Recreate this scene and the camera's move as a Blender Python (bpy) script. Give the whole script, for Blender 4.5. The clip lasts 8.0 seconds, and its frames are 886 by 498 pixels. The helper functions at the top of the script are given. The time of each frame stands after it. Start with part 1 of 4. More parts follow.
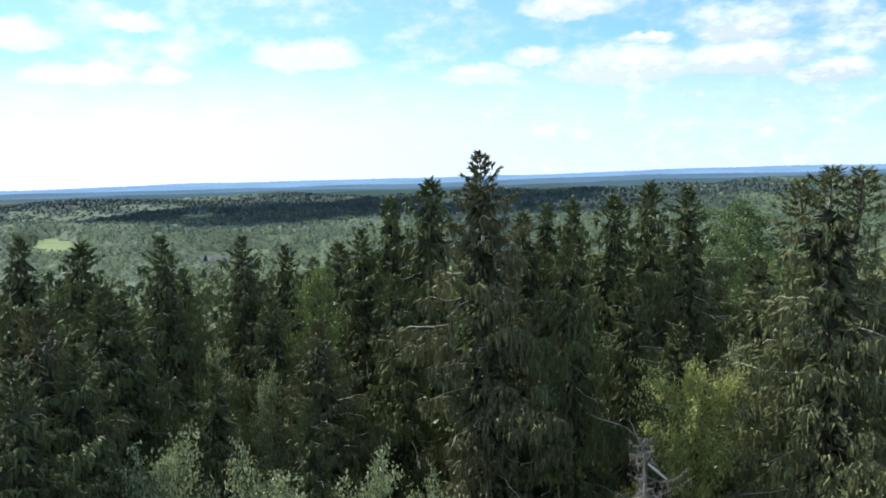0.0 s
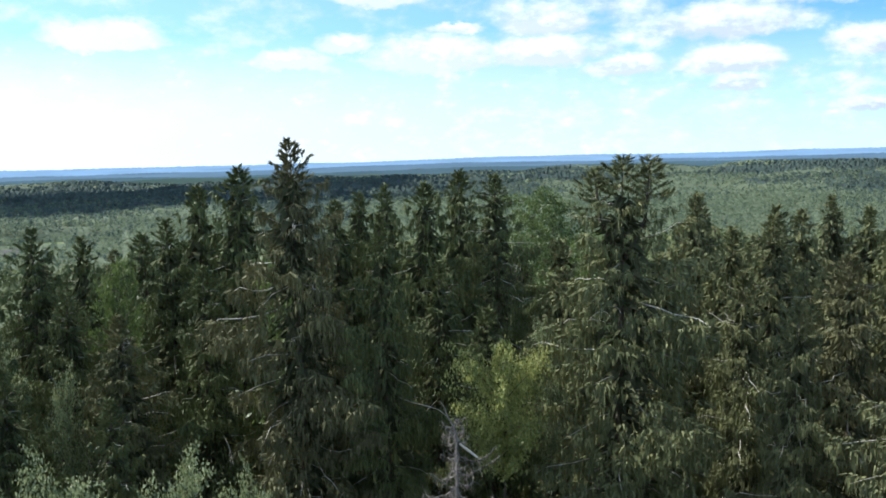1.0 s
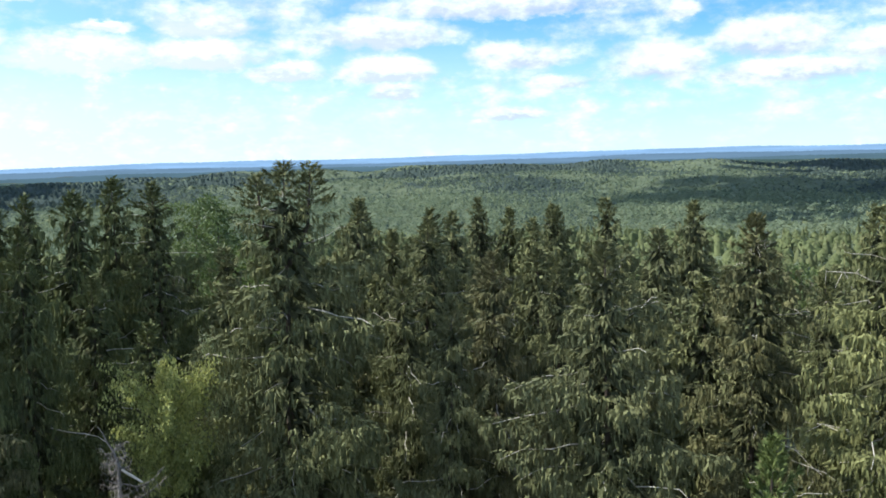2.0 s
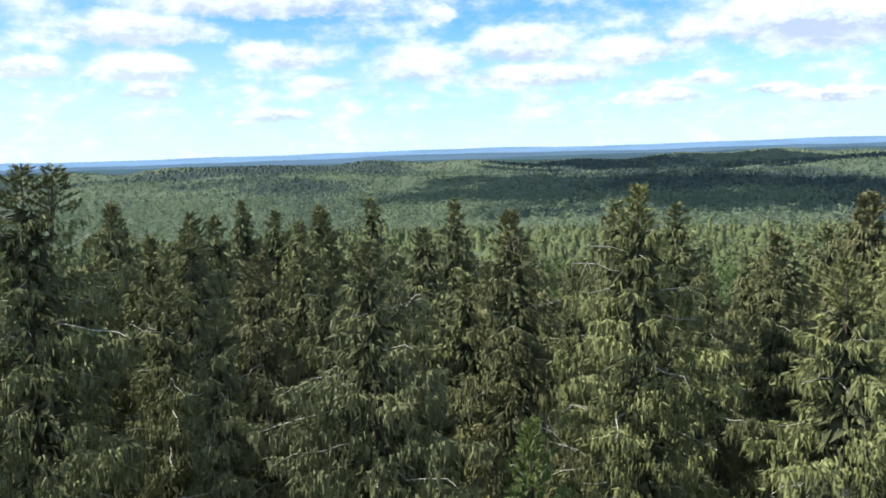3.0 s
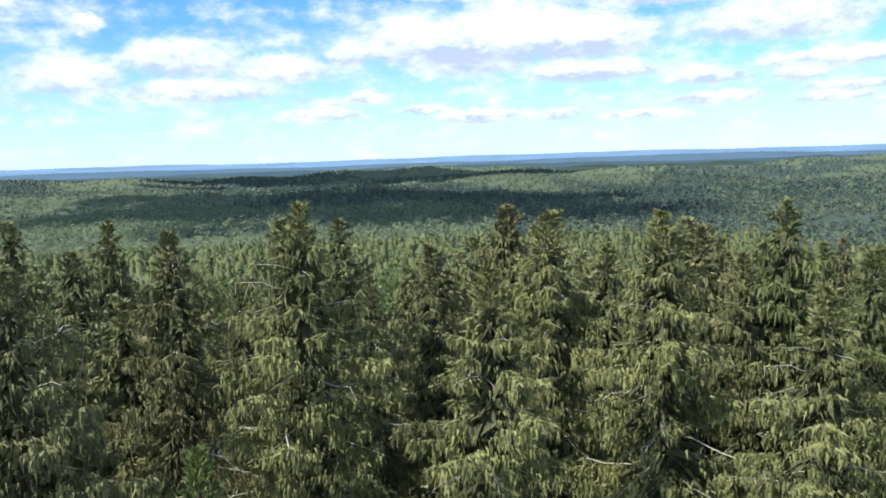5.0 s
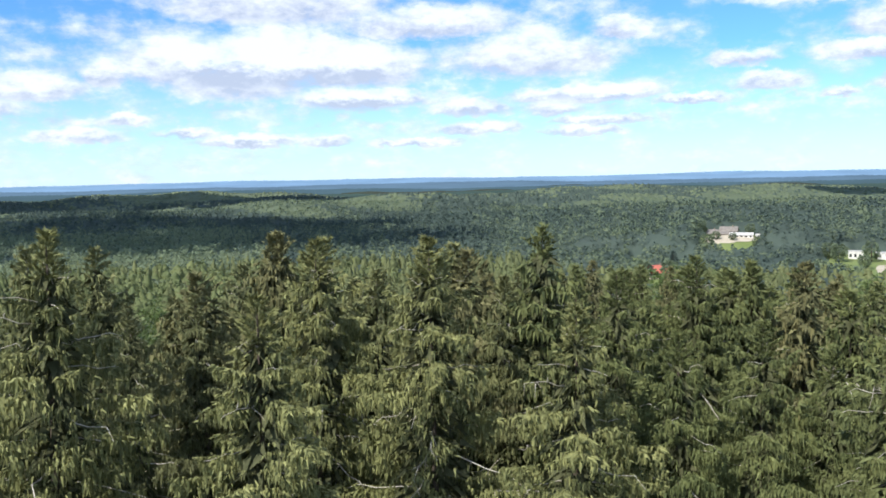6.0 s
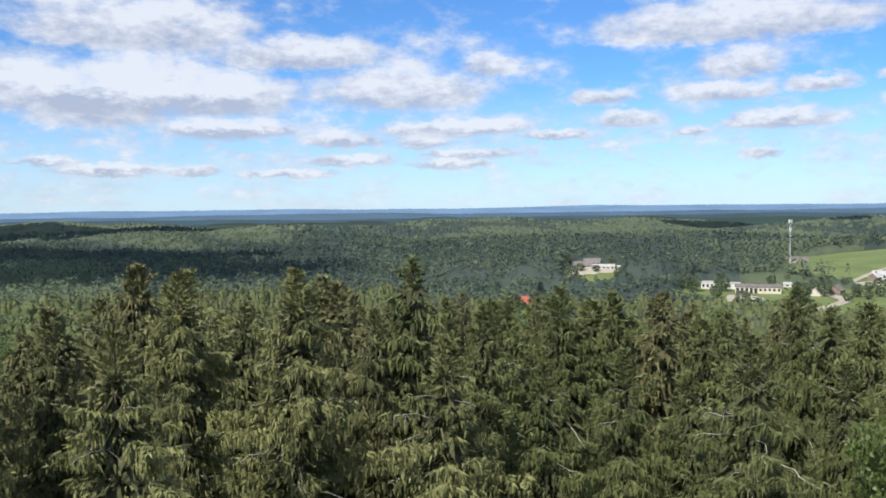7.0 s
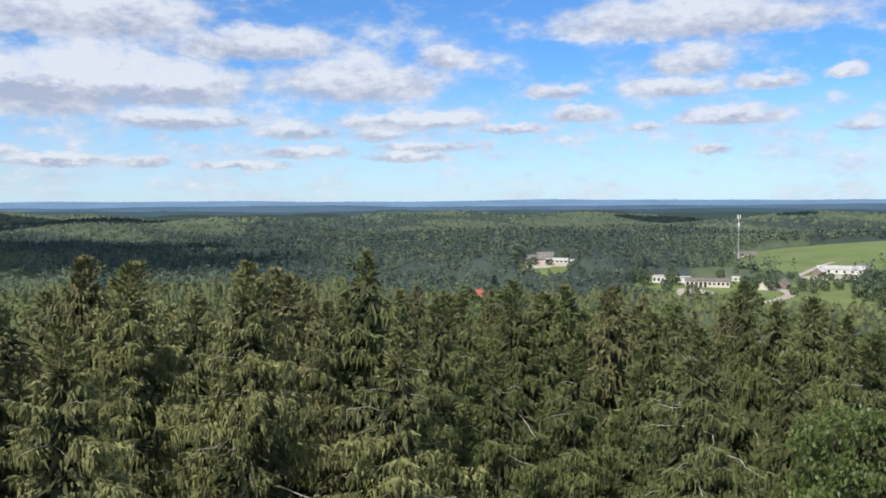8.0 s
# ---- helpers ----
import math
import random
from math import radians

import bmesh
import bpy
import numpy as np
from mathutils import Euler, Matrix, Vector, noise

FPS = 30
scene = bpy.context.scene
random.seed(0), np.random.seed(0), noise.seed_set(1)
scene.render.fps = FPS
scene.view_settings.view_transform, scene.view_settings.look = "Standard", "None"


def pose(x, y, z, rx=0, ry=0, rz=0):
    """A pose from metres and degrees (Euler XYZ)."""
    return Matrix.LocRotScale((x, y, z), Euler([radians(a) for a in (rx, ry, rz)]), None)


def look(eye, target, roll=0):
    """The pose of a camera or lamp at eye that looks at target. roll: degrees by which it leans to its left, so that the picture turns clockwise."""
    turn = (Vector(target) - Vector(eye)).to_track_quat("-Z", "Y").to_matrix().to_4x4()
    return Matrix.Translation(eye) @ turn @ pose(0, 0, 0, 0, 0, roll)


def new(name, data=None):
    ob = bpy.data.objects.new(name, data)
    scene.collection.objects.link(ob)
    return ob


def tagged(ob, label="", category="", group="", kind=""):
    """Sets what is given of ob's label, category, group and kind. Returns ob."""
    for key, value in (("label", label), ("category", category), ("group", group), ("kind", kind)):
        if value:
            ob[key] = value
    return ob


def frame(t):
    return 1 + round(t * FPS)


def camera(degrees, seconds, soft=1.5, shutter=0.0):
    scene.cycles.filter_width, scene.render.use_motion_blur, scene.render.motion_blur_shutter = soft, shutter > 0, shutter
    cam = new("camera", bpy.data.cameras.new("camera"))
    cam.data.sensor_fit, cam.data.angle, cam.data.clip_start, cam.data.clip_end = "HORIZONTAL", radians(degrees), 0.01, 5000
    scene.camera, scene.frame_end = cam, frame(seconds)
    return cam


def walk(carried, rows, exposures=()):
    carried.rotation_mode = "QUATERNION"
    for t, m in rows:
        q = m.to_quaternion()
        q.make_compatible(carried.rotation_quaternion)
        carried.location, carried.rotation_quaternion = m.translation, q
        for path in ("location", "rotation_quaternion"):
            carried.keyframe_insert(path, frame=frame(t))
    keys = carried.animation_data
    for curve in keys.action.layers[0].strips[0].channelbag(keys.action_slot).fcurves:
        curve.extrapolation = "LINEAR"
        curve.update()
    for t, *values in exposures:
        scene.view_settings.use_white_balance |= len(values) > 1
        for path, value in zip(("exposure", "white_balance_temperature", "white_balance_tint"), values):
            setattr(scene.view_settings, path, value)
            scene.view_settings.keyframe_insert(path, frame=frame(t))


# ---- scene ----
# camera: one viewer turning on the spot, the lens an arm's length ahead
cam = camera(54.0, 8.0, soft=1.75)
EYE, ARM = 27.0, 0.4
ROWS = [
    (0.0, 0.00, -4.84, 1.75),
    (0.5, -2.77, -4.96, 1.73),
    (1.0, -12.23, -5.99, 1.61),
    (1.5, -20.26, -6.11, 1.08),
    (2.0, -33.92, -6.21, 1.68),
    (2.2, -38.17, -6.51, 2.87),
    (3.3, -52.09, -6.34, 1.07),
    (3.5, -54.01, -6.28, 1.09),
    (4.0, -59.57, -6.25, 1.42),
    (4.2, -61.69, -6.17, 1.47),
    (5.3, -74.98, -6.21, 1.90),
    (5.5, -77.94, -6.18, 1.90),
    (6.0, -85.81, -4.77, 1.11),
    (6.5, -91.42, -3.63, -0.12),
    (7.0, -94.26, -2.79, 0.68),
    (7.5, -96.78, -3.07, 0.82),
    (8.0, -97.23, -3.26, 0.25),
]
walk(cam, [(t, pose(-ARM * math.sin(radians(yaw)), ARM * math.cos(radians(yaw)), EYE, 90 + pitch, roll, yaw))
           for t, yaw, pitch, roll in ROWS],
     exposures=[(0.0, 0.46, 5900, 8), (1.5, 0.54, 5950, 8), (3.5, 0.51, 6050, 8), (5.5, 0.49, 6050, 9), (6.5, 0.18, 6230, 11), (7.0, 0.03, 6230, 12), (8.0, -0.06, 6230, 12)])

# ---- sky and sun ----
SUN_AZ, SUN_EL = 52.0, 42.0            # degrees, counter-clockwise from +y
world = bpy.data.worlds.new("sky")
scene.world = world
world.use_nodes = True
world.cycles.sampling_method, world.cycles.sample_map_resolution = "MANUAL", 256
wn, wl = world.node_tree.nodes, world.node_tree.links
wn.clear()


def wmath(op, a, b=None, c=None, clamp=False):
    n = wn.new("ShaderNodeMath")
    n.operation, n.use_clamp = op, clamp
    for i, v in enumerate((a, b, c)):
        if v is None:
            continue
        if isinstance(v, (int, float)):
            n.inputs[i].default_value = v
        else:
            wl.new(v, n.inputs[i])
    return n.outputs[0]


def wnoise(vec, scale, detail, rough=0.55):
    n = wn.new("ShaderNodeTexNoise")
    n.inputs["Scale"].default_value, n.inputs["Detail"].default_value = scale, detail
    n.inputs["Roughness"].default_value = rough
    wl.new(vec, n.inputs["Vector"])
    return n.outputs["Fac"]


coord = wn.new("ShaderNodeTexCoord")
split = wn.new("ShaderNodeSeparateXYZ")
wl.new(coord.outputs["Generated"], split.inputs[0])
DX, DY, DZ = split.outputs
azimuth = wmath("MULTIPLY", wmath("ARCTAN2", wmath("MULTIPLY", DX, -1.0), DY), 57.2958)
elevation = wmath("MULTIPLY", wmath("ARCSINE", DZ), 57.2958)
flat = wn.new("ShaderNodeCombineXYZ")          # degrees, stretched so that puffs lie flat
wl.new(wmath("MULTIPLY", azimuth, 0.55), flat.inputs[0])
wl.new(elevation, flat.inputs[1])
puff = wnoise(flat.outputs[0], 0.62, 6.0, 0.6)
fine = wnoise(flat.outputs[0], 1.7, 5.0, 0.6)
low = wnoise(flat.outputs[0], 0.2, 3.0)
az_w = wmath("ADD", azimuth, wmath("MULTIPLY", wmath("SUBTRACT", low, 0.5), 3.0))
el_w = wmath("ADD", elevation, wmath("MULTIPLY", wmath("SUBTRACT", fine, 0.5), 1.1))

group = bpy.data.node_groups.new("cloud", "ShaderNodeTree")
for nm in ("az", "el", "az0", "el0", "iw", "ih", "cover", "lift"):
    group.interface.new_socket(nm, in_out="INPUT", socket_type="NodeSocketFloat")
for nm in ("cover", "lift"):
    group.interface.new_socket(nm, in_out="OUTPUT", socket_type="NodeSocketFloat")
g_in, g_out = group.nodes.new("NodeGroupInput"), group.nodes.new("NodeGroupOutput")


def gmath(op, a, b, c=None):
    n = group.nodes.new("ShaderNodeMath")
    n.operation = op
    for i, v in enumerate((a, b, c)):
        if v is None:
            continue
        if isinstance(v, (int, float)):
            n.inputs[i].default_value = v
        else:
            group.links.new(v, n.inputs[i])
    return n.outputs[0]


gi = g_in.outputs
g_u = gmath("MULTIPLY", gmath("SUBTRACT", gi[0], gi[2]), gi[4])
g_v = gmath("MULTIPLY", gmath("SUBTRACT", gi[1], gi[3]), gi[5])
g_b = gmath("MULTIPLY_ADD", gmath("MINIMUM", g_v, 0.0), 0.7, g_v)     # flatter base
g_q = gmath("SUBTRACT", 1.0, gmath("MULTIPLY_ADD", g_u, g_u, gmath("MULTIPLY", g_b, g_b)))
group.links.new(gmath("MAXIMUM", gi[6], g_q), g_out.inputs[0])
group.links.new(gmath("MULTIPLY_ADD", gmath("MAXIMUM", g_q, 0.0), g_v, gi[7]), g_out.inputs[1])
state = [wmath("ADD", -1.5, 0.0), wmath("ADD", 0.0, 0.0)]


def cloud(az, el, wide, high):
    n = wn.new("ShaderNodeGroup")
    n.node_tree = group
    for i, v in enumerate((az_w, el_w)):
        wl.new(v, n.inputs[i])
    for i, v in enumerate((az, el, 1 / wide, 1 / high)):
        n.inputs[2 + i].default_value = v
    wl.new(state[0], n.inputs[6])
    wl.new(state[1], n.inputs[7])
    state[0], state[1] = n.outputs[0], n.outputs[1]


cloud(25.2, 8.70, 2.32, 1.35)
cloud(19.2, 9.64, 1.95, 0.87)
cloud(22.0, 6.53, 3.62, 0.97)
cloud(17.6, 6.47, 1.95, 0.87)
cloud(8.3, 7.66, 3.72, 1.35)
cloud(-8.5, 10.18, 2.88, 1.06)
cloud(-6.3, 7.25, 2.32, 0.87)
cloud(-11.8, 6.28, 5.11, 1.74)
cloud(-18.8, 8.38, 3.35, 1.64)
cloud(-19.1, 6.34, 4.88, 1.45)
cloud(-24.2, 5.31, 2.79, 0.97)
cloud(-13.4, 8.16, 1.86, 0.48)
cloud(-2.6, 6.33, 2.79, 0.97)
cloud(-30.0, 7.57, 5.58, 1.64)
cloud(-30.2, 5.31, 3.95, 1.26)
cloud(-30.7, 4.00, 2.23, 0.77)
cloud(-37.8, 9.23, 9.29, 1.35)
cloud(-39.1, 5.94, 3.16, 1.26)
cloud(-41.3, 4.28, 2.42, 0.68)
cloud(-38.5, 2.36, 2.70, 0.68)
cloud(-48.9, 8.39, 1.39, 0.82)
cloud(-48.1, 5.23, 3.72, 1.84)
cloud(-54.7, 6.20, 3.95, 1.74)
cloud(-55.8, 4.32, 6.04, 1.06)
cloud(-60.5, 5.52, 3.72, 1.30)
cloud(-64.5, 6.44, 1.95, 1.26)
cloud(-69.7, 7.06, 5.58, 2.32)
cloud(-75.5, 7.36, 7.90, 2.90)
cloud(-66.1, 3.75, 1.39, 0.58)
cloud(-69.7, 2.93, 2.42, 0.53)
cloud(-73.4, 2.45, 1.95, 0.63)
cloud(-63.4, 2.77, 3.02, 0.68)
cloud(-75.2, 10.94, 7.90, 2.66)
cloud(-73.8, 7.26, 6.51, 2.51)
cloud(-80.2, 4.94, 4.65, 1.16)
cloud(-81.3, 7.23, 4.88, 1.74)
cloud(-91.6, 7.43, 6.51, 2.22)
cloud(-96.8, 8.95, 2.56, 1.06)
cloud(-78.2, 2.36, 2.04, 0.63)
cloud(-93.0, 4.18, 2.04, 0.72)
cloud(-97.5, 5.09, 3.02, 0.72)
cloud(-94.9, 2.72, 3.25, 0.53)
cloud(-101.9, 4.51, 3.02, 0.53)
cloud(-106.3, 5.35, 2.79, 0.87)
cloud(-104.8, 6.81, 2.51, 0.77)
cloud(-112.9, 8.42, 3.16, 1.45)
cloud(-111.9, 6.79, 3.62, 0.87)
cloud(-113.2, 10.92, 10.22, 1.93)
cloud(-115.3, 5.01, 4.28, 0.97)
cloud(-117.9, 7.05, 2.32, 0.72)
cloud(-110.2, 4.48, 1.12, 0.48)
cloud(-114.4, 3.04, 1.25, 0.48)
cloud(-123.0, 4.25, 1.77, 0.68)
cloud(-122.3, 7.46, 1.16, 0.58)
cloud(-73.0, 6.2, 5.0, 2.2)
cloud(-80.0, 6.6, 5.5, 1.6)
cloud(-81.0, 5.0, 6.0, 0.8)
cloud(-88.0, 4.3, 3.5, 0.8)
cloud(-94.0, 4.9, 5.0, 0.8)
cloud(-88.0, 3.0, 4.0, 0.6)
cloud(-96.0, 3.4, 4.0, 0.5)
cloud(-73.0, 2.4, 4.0, 0.6)
cloud(-84.0, 2.2, 4.0, 0.4)
cloud(-85.0, 9.6, 7.0, 1.5)

# thin bright veil low in the sky towards the sun, scattered cumulus everywhere else
toward = wmath("DIVIDE", wmath("ADD", azimuth, 45.0), 60.0, clamp=True)
veil = wmath("MULTIPLY", wmath("MULTIPLY", toward, wmath("ADD", 0.45, wmath("MULTIPLY", puff, 1.2))), wmath("SUBTRACT", 1.0, wmath("ABSOLUTE", wmath("DIVIDE", wmath("SUBTRACT", el_w, 2.4), 5.5)), clamp=True))
outside = wmath("MAXIMUM", wmath("DIVIDE", wmath("SUBTRACT", elevation, 12.0), 6.0, clamp=True),
                wmath("DIVIDE", wmath("SUBTRACT", wmath("ABSOLUTE", wmath("ADD", azimuth, 48.0)), 80.0), 10.0, clamp=True))
plane = wn.new("ShaderNodeCombineXYZ")
wl.new(wmath("DIVIDE", DX, wmath("ADD", wmath("MAXIMUM", DZ, 0.0), 0.12)), plane.inputs[0])
wl.new(wmath("DIVIDE", DY, wmath("ADD", wmath("MAXIMUM", DZ, 0.0), 0.12)), plane.inputs[1])
wild = wmath("SUBTRACT", wmath("MULTIPLY", wnoise(plane.outputs[0], 1.1, 5.0), 3.0), 1.75)
band = wmath("SUBTRACT", 1.0, wmath("ABSOLUTE", wmath("DIVIDE", wmath("SUBTRACT", elevation, 4.0), 4.0)), clamp=True)
small = wmath("SUBTRACT", wmath("MULTIPLY", wnoise(flat.outputs[0], 0.95, 4.0), wmath("ADD", 1.6, band)), 1.36)
streaks = wmath("MAXIMUM", small, wmath("SUBTRACT", wmath("MULTIPLY", low, 2.4), 1.35))
body = wmath("MAXIMUM", wmath("MAXIMUM", state[0], streaks), wmath("ADD", wmath("MULTIPLY", wild, outside), wmath("MULTIPLY", wmath("SUBTRACT", 1.0, outside), -1.5)))
ragged = wmath("ADD", body, wmath("MULTIPLY", wmath("SUBTRACT", puff, 0.5), 2.6))
soft_edge = wn.new("ShaderNodeMapRange")
soft_edge.interpolation_type = "SMOOTHSTEP"
wl.new(ragged, soft_edge.inputs["Value"])
soft_edge.inputs["From Min"].default_value, soft_edge.inputs["From Max"].default_value = -0.45, 0.75
thick = soft_edge.outputs["Result"]
haze_low = wmath("MULTIPLY", wmath("SUBTRACT", 1.0, wmath("DIVIDE", elevation, 8.0), clamp=True), 0.5)
haze_low = wmath("ADD", haze_low, wmath("MULTIPLY", toward, 0.3))
mask = wmath("MAXIMUM", wmath("MULTIPLY", thick, 0.94), wmath("MULTIPLY", veil, 1.25, clamp=True), clamp=True)
# tops bright, bases grey
tone = wmath("ADD", wmath("MULTIPLY", state[1], 1.4), wmath("ADD", 0.5, wmath("ADD", wmath("MULTIPLY", wmath("SUBTRACT", puff, 0.5), 2.2), wmath("MULTIPLY", wmath("SUBTRACT", fine, 0.5), 1.5))))
tone = wmath("MAXIMUM", tone, wmath("MULTIPLY", toward, 0.9), clamp=True)
cloud_mix = wn.new("ShaderNodeMixRGB")
cloud_mix.inputs[1].default_value = (4.7, 5.2, 6.3, 1)
cloud_mix.inputs[2].default_value = (8.3, 8.6, 9.0, 1)
wl.new(tone, cloud_mix.inputs[0])
sky = wn.new("ShaderNodeTexSky")
sky.sky_type, sky.sun_disc = "NISHITA", False
sky.sun_elevation, sky.sun_rotation = radians(SUN_EL), radians(-SUN_AZ)
sky.altitude, sky.air_density, sky.dust_density, sky.ozone_density = 300.0, 1.0, 0.2, 3.0
hazed = wn.new("ShaderNodeMixRGB")
hazed.inputs[2].default_value = (8.2, 9.4, 10.6, 1)
wl.new(haze_low, hazed.inputs[0])
tinted = wn.new("ShaderNodeMixRGB")
tinted.blend_type = "MULTIPLY"
tinted.inputs[0].default_value, tinted.inputs[2].default_value = 1.0, (0.62, 1.0, 1.40, 1)
wl.new(sky.outputs[0], tinted.inputs[1])
wl.new(tinted.outputs[0], hazed.inputs[1])
full = wn.new("ShaderNodeMixRGB")
wl.new(mask, full.inputs[0])
wl.new(hazed.outputs[0], full.inputs[1])
wl.new(cloud_mix.outputs[0], full.inputs[2])
back = wn.new("ShaderNodeBackground")
back.inputs["Strength"].default_value = 0.1
wl.new(full.outputs[0], back.inputs["Color"])
w_out = wn.new("ShaderNodeOutputWorld")
wl.new(back.outputs[0], w_out.inputs["Surface"])

sun = new("sun", bpy.data.lights.new("sun", "SUN"))
sun.data.energy, sun.data.angle, sun.data.color = 5.0, radians(0.6), (1.0, 0.95, 0.86)
s_az, s_el = radians(SUN_AZ), radians(SUN_EL)
s_dir = Vector((-math.sin(s_az) * math.cos(s_el), math.cos(s_az) * math.cos(s_el), math.sin(s_el)))
sun.matrix_world = look(s_dir * 200, (0, 0, 0))


# ---- materials ----
def material(name, dark, light, rough=0.8, scale=3.0, bump=0.0, island=0.0, per_object=0.0, gloss=0.3, sheer=0.0, warm=None):
    """Two-scale noise between two base colours; island and per_object add variation piece by piece and tree by tree."""
    m = bpy.data.materials.new(name)
    m.use_nodes = True
    n, l = m.node_tree.nodes, m.node_tree.links
    p = n["Principled BSDF"]
    p.inputs["Roughness"].default_value = rough
    p.inputs["Specular IOR Level"].default_value = gloss
    tc = n.new("ShaderNodeTexCoord")
    a, b = n.new("ShaderNodeTexNoise"), n.new("ShaderNodeTexNoise")
    for k, s in ((a, scale), (b, scale * 9)):
        k.inputs["Scale"].default_value, k.inputs["Detail"].default_value = s, 4
        l.new(tc.outputs["Object"], k.inputs["Vector"])
    add = n.new("ShaderNodeMath")
    add.operation = "MULTIPLY_ADD"
    add.inputs[1].default_value = 0.5
    l.new(b.outputs["Fac"], add.inputs[0])
    half = n.new("ShaderNodeMath")
    half.operation = "MULTIPLY_ADD"
    half.inputs[1].default_value, half.inputs[2].default_value = 1.6, -0.55
    l.new(a.outputs["Fac"], half.inputs[0])
    l.new(half.outputs[0], add.inputs[2])
    fac = add.outputs[0]
    if island:
        geo = n.new("ShaderNodeNewGeometry")
        isl = n.new("ShaderNodeMath")
        isl.operation = "MULTIPLY_ADD"
        isl.inputs[1].default_value = island
        l.new(geo.outputs["Random Per Island"], isl.inputs[0])
        sub = n.new("ShaderNodeMath")
        sub.inputs[1].default_value = -island / 2
        l.new(fac, sub.inputs[0])
        l.new(sub.outputs[0], isl.inputs[2])
        fac = isl.outputs[0]
    mix = n.new("ShaderNodeMixRGB")
    mix.inputs[1].default_value, mix.inputs[2].default_value = (*dark, 1), (*light, 1)
    cl = n.new("ShaderNodeClamp")
    l.new(fac, cl.inputs[0])
    l.new(cl.outputs[0], mix.inputs[0])
    colour = mix.outputs[0]
    if per_object:
        info = n.new("ShaderNodeObjectInfo")
        tint = n.new("ShaderNodeMixRGB")
        tint.inputs[2].default_value = (*(warm or light), 1)
        mul = n.new("ShaderNodeMath")
        mul.operation = "MULTIPLY"
        mul.inputs[1].default_value = per_object
        l.new(info.outputs["Random"], mul.inputs[0])
        l.new(mul.outputs[0], tint.inputs[0])
        l.new(colour, tint.inputs[1])
        colour = tint.outputs[0]
    l.new(colour, p.inputs["Base Color"])
    if bump:
        bp = n.new("ShaderNodeBump")
        bp.inputs["Strength"].default_value, bp.inputs["Distance"].default_value = bump, 0.05
        l.new(b.outputs["Fac"], bp.inputs["Height"])
        l.new(bp.outputs[0], p.inputs["Normal"])
    if sheer:
        tr, mx = n.new("ShaderNodeBsdfTranslucent"), n.new("ShaderNodeMixShader")
        mx.inputs[0].default_value = sheer
        l.new(colour, tr.inputs["Color"])
        l.new(p.outputs[0], mx.inputs[1])
        l.new(tr.outputs[0], mx.inputs[2])
        l.new(mx.outputs[0], n["Material Output"].inputs["Surface"])
    return m


NEEDLES = material("spruce_needles", (0.07, 0.083, 0.036), (0.262, 0.262, 0.105), 0.65, 0.5, island=0.55, per_object=0.45, gloss=0.15, sheer=0.05, warm=(0.15, 0.15, 0.075))
NEEDLES_FRESH = material("young_needles", (0.075, 0.11, 0.03), (0.2, 0.235, 0.07), 0.65, 0.6, island=0.9, gloss=0.3, sheer=0.15)
NEEDLES_BROWN = material("ageing_needles", (0.074, 0.08, 0.036), (0.25, 0.235, 0.098), 0.7, 0.5, island=0.55, per_object=0.3, gloss=0.15, sheer=0.04, warm=(0.13, 0.11, 0.06))
# paler copy of spruce_needles: the sunlit brightness is put into the colour
NEEDLES_PALE = material("sunlit_needles", (0.086, 0.096, 0.038), (0.302, 0.3, 0.115), 0.65, 0.5, island=0.55, gloss=0.15, sheer=0.05)
NEEDLES_GREEN = material("green_needles", (0.052, 0.068, 0.026), (0.192, 0.207, 0.074), 0.65, 0.5, island=0.55, per_object=0.35, gloss=0.15, sheer=0.05, warm=(0.13, 0.14, 0.06))
# dark filler for the crown's core: shade is put into this colour
SHADE_CORE = material("shade_core_twigs", (0.035, 0.042, 0.02), (0.12, 0.12, 0.06), 0.95, 2.5, 0.5, gloss=0.05)
BARK = material("spruce_bark", (0.045, 0.036, 0.027), (0.14, 0.11, 0.085), 0.95, 2.0, 0.6, gloss=0.08)
DEADWOOD = material("weathered_wood", (0.3, 0.265, 0.21), (0.62, 0.57, 0.47), 0.85, 3.0, 0.4)
SNAG_WOOD = material("grey_snag_wood", (0.11, 0.095, 0.08), (0.34, 0.3, 0.25), 0.9, 3.0, 0.4)
SPLIT_WOOD = material("fresh_split_wood", (0.65, 0.55, 0.42), (0.8, 0.72, 0.58), 0.7, 4.0, 0.3)
LEAVES = material("birch_leaves", (0.05, 0.085, 0.022), (0.16, 0.21, 0.06), 0.5, 0.7, island=0.9, gloss=0.45, sheer=0.3, per_object=0.35, warm=(0.18, 0.22, 0.04))
LEAVES_PALE = material("willow_leaves", (0.1, 0.13, 0.05), (0.42, 0.45, 0.22), 0.45, 0.7, island=0.9, gloss=0.5, sheer=0.3)
# sallow's own yellow-green, raised to paint in the sunlight its crown misses
LEAVES_YELLOW = material("sallow_leaves", (0.2, 0.22, 0.06), (0.46, 0.46, 0.14), 0.5, 0.7, island=0.9, gloss=0.35, sheer=0.4)
# far woods: a blue haze tint is mixed into these base colours
HAZED_SPRUCE = material("hazed_spruce", (0.062, 0.09, 0.078), (0.135, 0.172, 0.135), 0.8, 0.02, island=0.3, gloss=0.1, sheer=0.4)
HAZED_BIRCH = material("hazed_birch", (0.125, 0.165, 0.105), (0.225, 0.265, 0.15), 0.75, 0.02, island=0.3, gloss=0.15, sheer=0.4)
SLOPE_SPRUCE = material("slope_spruce", (0.078, 0.094, 0.044), (0.205, 0.22, 0.094), 0.75, 0.05, island=0.4, gloss=0.12, sheer=0.2)
